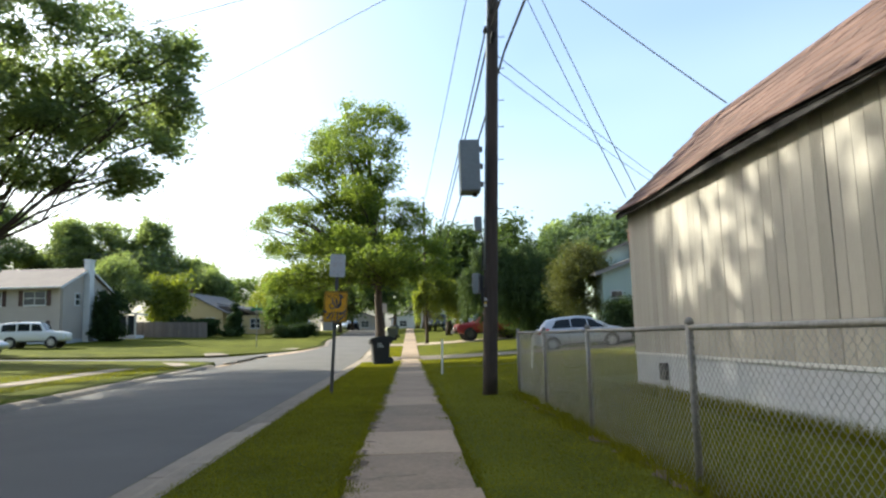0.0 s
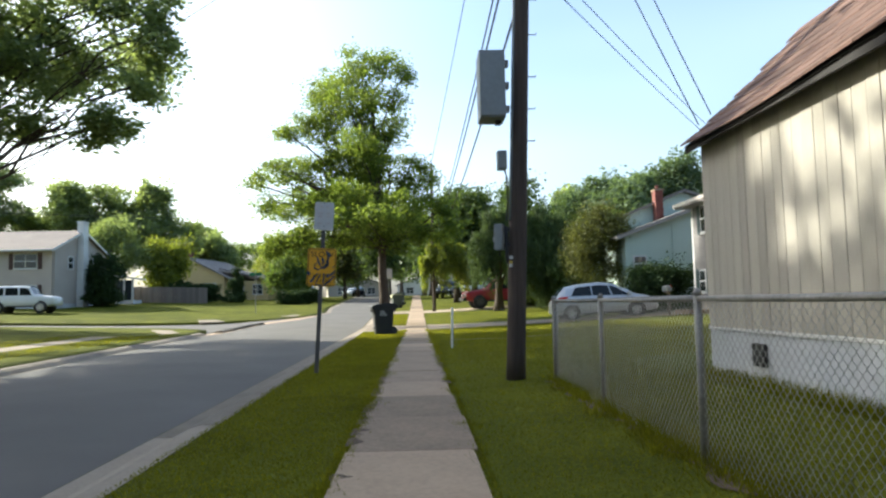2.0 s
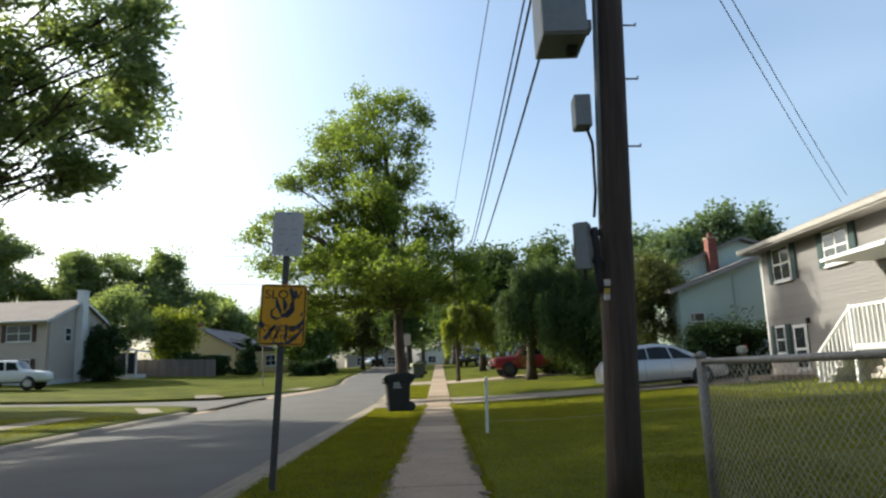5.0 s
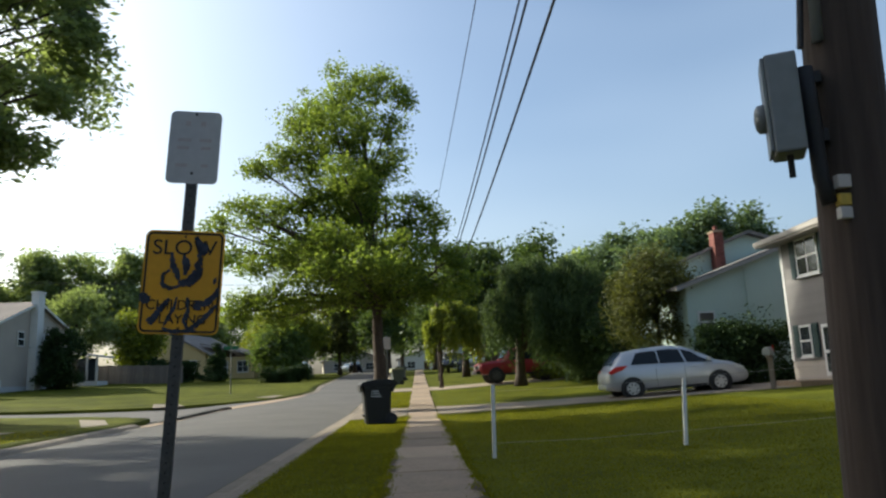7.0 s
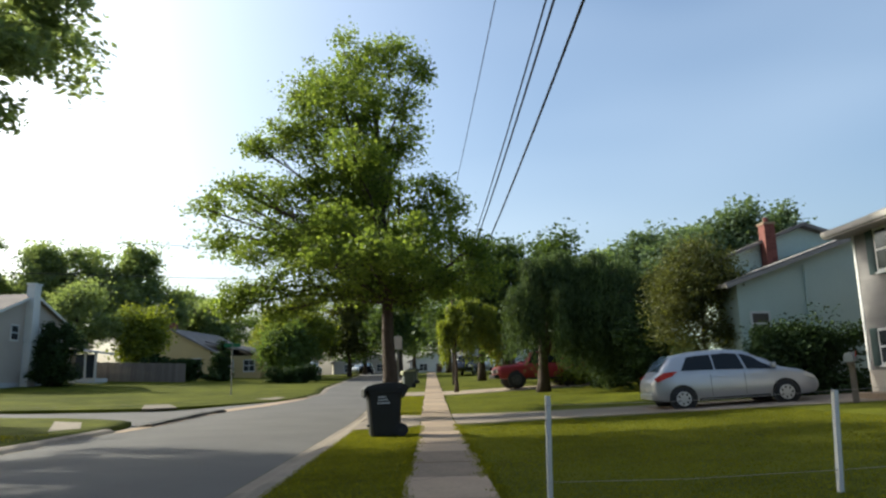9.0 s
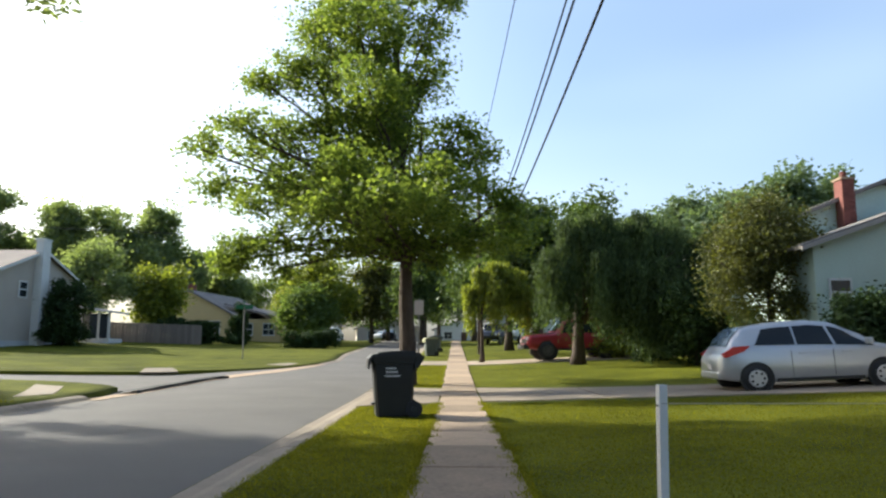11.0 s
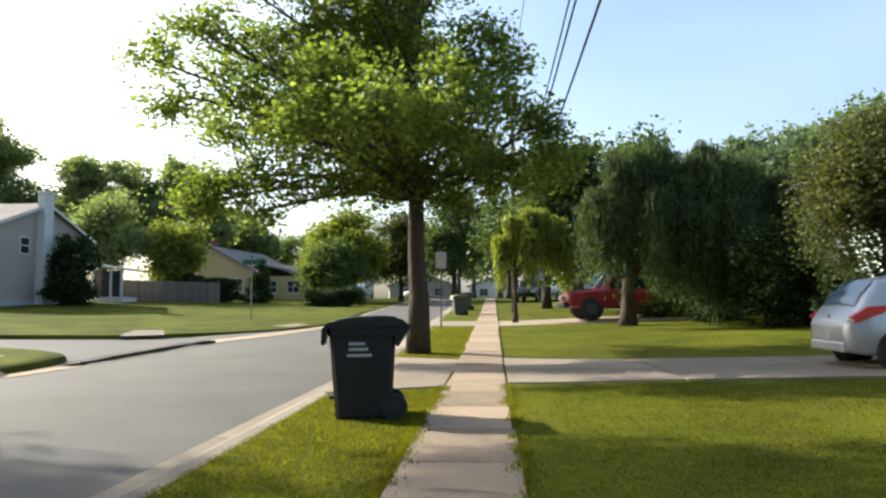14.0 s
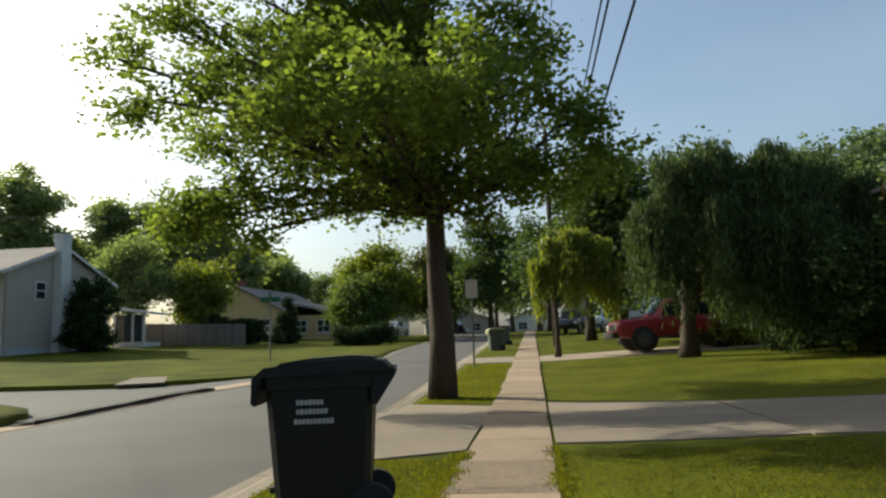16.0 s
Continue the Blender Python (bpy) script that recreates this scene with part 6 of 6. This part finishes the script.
# street name sign on the corner
ss_ = thing("street_name_sign", -11.6, 54.2, g(-11.6, 54.2), "green street name blades on a thin steel post", "street sign", rz=15)
part("post", tube([(0, 0, 0), (0, 0, 2.9)], 0.035, 8), "galv_worn", ss_)
part("blade", box(-0.45, 0.45, -0.01, 0.01, 2.72, 2.94, 0.004), "streetgreen", ss_, "green blade")
part("blade", box(-0.01, 0.01, -0.45, 0.45, 2.95, 3.17, 0.004), "streetgreen", ss_, "green blade")

# ---- cracks across the slabs, stains and tufts at the joints ----
rs = random.Random(12)
for yc, x0, x1, sl in ((4.9, -0.39, 0.1, 0.3), (6.1, -0.38, -0.1, -0.2), (9.3, 0.05, 0.48, 0.4), (12.6, -0.38, 0.2, -0.5), (15.4, -0.1, 0.45, 0.3), (20.6, -0.4, 0.12, 0.9), (24.1, -0.36, -0.02, 1.3), (24.7, -0.1, 0.42, -0.3), (28.6, -0.35, 0.4, 0.2)):
    pts = []
    n_ = 9
    for k in range(n_):
        x = x0 + (x1 - x0) * k / (n_ - 1)
        yy = yc + sl * (x - x0) + rs.uniform(-0.035, 0.035)
        w2 = 0.004 + 0.007 * rs.random()
        z = g(x, yy) + 0.0275
        pts.append([(x, yy - w2, z), (x, yy + w2, z)])
    part("crack", ribbon(pts), "joint", sidewalk, "dark crack")
for k in range(44):
    side_x = WALK_L if rs.random() < 0.75 else WALK_R
    yc, ln = 3.2 + rs.random() * 16, rs.uniform(0.12, 0.5)
    out = []
    for q in range(7):
        f = q / 6
        wd = rs.uniform(0.02, 0.13) * math.sin(math.pi * (f * 0.9 + 0.05))
        s_ = 1 if side_x < 0 else -1
        out.append([(side_x - s_ * 0.03, yc + ln * f, g(0, yc) + 0.022), (side_x + s_ * wd, yc + ln * f, g(0, yc) + 0.0265)])
    part("soil_spill", ribbon(out), "earth", sidewalk, "soil and dead grass spilling over the edge")

# ---- grass along the paths ----
r = np.random.RandomState(5)


def blades(n, x0, x1, y0, y1, h):
    x, y = r.uniform(x0, x1, n), y0 + (y1 - y0) * r.uniform(0, 1, n) ** 1.25
    return x, y, h * r.uniform(0.5, 1.3, n)


sets = [blades(130000, -1.69, -0.43, 2.5, 30.2, 0.02), blades(9000, -0.48, -0.385, 2.0, 30.0, 0.04), blades(8000, 0.485, 0.57, 2.0, 31.0, 0.03), blades(150000, 0.53, 3.4, 2.5, 30.5, 0.018), blades(5000, 1.8, 2.1, 2.0, 11.6, 0.09), blades(90000, 3.4, 8, 14, 30, 0.018), blades(9000, -1.9, -0.43, 36.4, 48, 0.03), blades(14000, 0.55, 11, 36.5, 48.2, 0.02), blades(9000, 2.0, 3.7, 0, 14, 0.06), blades(14000, -14, -9.5, 10, 33, 0.06)]
for k in range(170):
    cx, cy = (-0.42 if r.uniform() < 0.65 else 0.52) + r.normal(0, 0.02), r.uniform(2, 30.5)
    n_ = r.randint(60, 190)
    sets.append((cx + r.normal(0, r.uniform(0.02, 0.075), n_), cy + r.normal(0, r.uniform(0.05, 0.22), n_), r.uniform(0.02, 0.06, n_)))
for k in range(70):
    cx, cy, n_ = 1.92 + r.normal(0, 0.07), r.uniform(1.5, 11.5), r.randint(60, 160)
    sets.append((cx + r.normal(0, 0.05, n_), cy + r.normal(0, 0.15, n_), r.uniform(0.04, 0.15, n_)))
sets.append(blades(7000, 3.52, 3.74, 0, 11.1, 0.15))
bx_, by_, bh_ = (np.concatenate([s[k] for s in sets]) for k in range(3))
nv_ = len(sets[0][0])
bx_[:nv_] -= 0.01 * by_[:nv_] * (-0.43 - bx_[:nv_]) / 1.3 - 0.01
keep = ~((by_ > 31.1 - 0.13 * np.maximum(bx_ - 0.5, 0)) & (by_ < 36.2))
keep |= (bx_ < -0.43) & (by_ > 36.2)
keep &= (bx_ > -3) | (bx_ < -6.5 - 0.085 * by_)
keep &= ~((bx_ < -9.1 - 0.085 * by_) & (bx_ > -10.3 - 0.085 * by_))
bx_, by_, bh_ = bx_[keep], by_[keep], bh_[keep]
bz_ = np.array([g(a, b) for a, b in zip(bx_, by_)]) - 0.004
an = r.uniform(0, math.tau, len(bx_))
wv = np.stack([np.cos(an), np.sin(an), 0 * an], 1) * (0.003 + 0.0003 * by_)[:, None]
tip = np.stack([r.normal(0, 0.5, len(an)) * bh_, r.normal(0, 0.5, len(an)) * bh_, bh_], 1)
p0 = np.stack([bx_, by_, bz_], 1)
bv = np.stack([p0 - wv, p0 + wv, p0 + tip], 1).reshape(-1, 3)
tagged(new("grass_blades", mesh_np("grass_blades", bv, np.arange(len(bv)).reshape(-1, 3), "blade")), "short green grass blades along the path edges", "grass", "", "stuff")
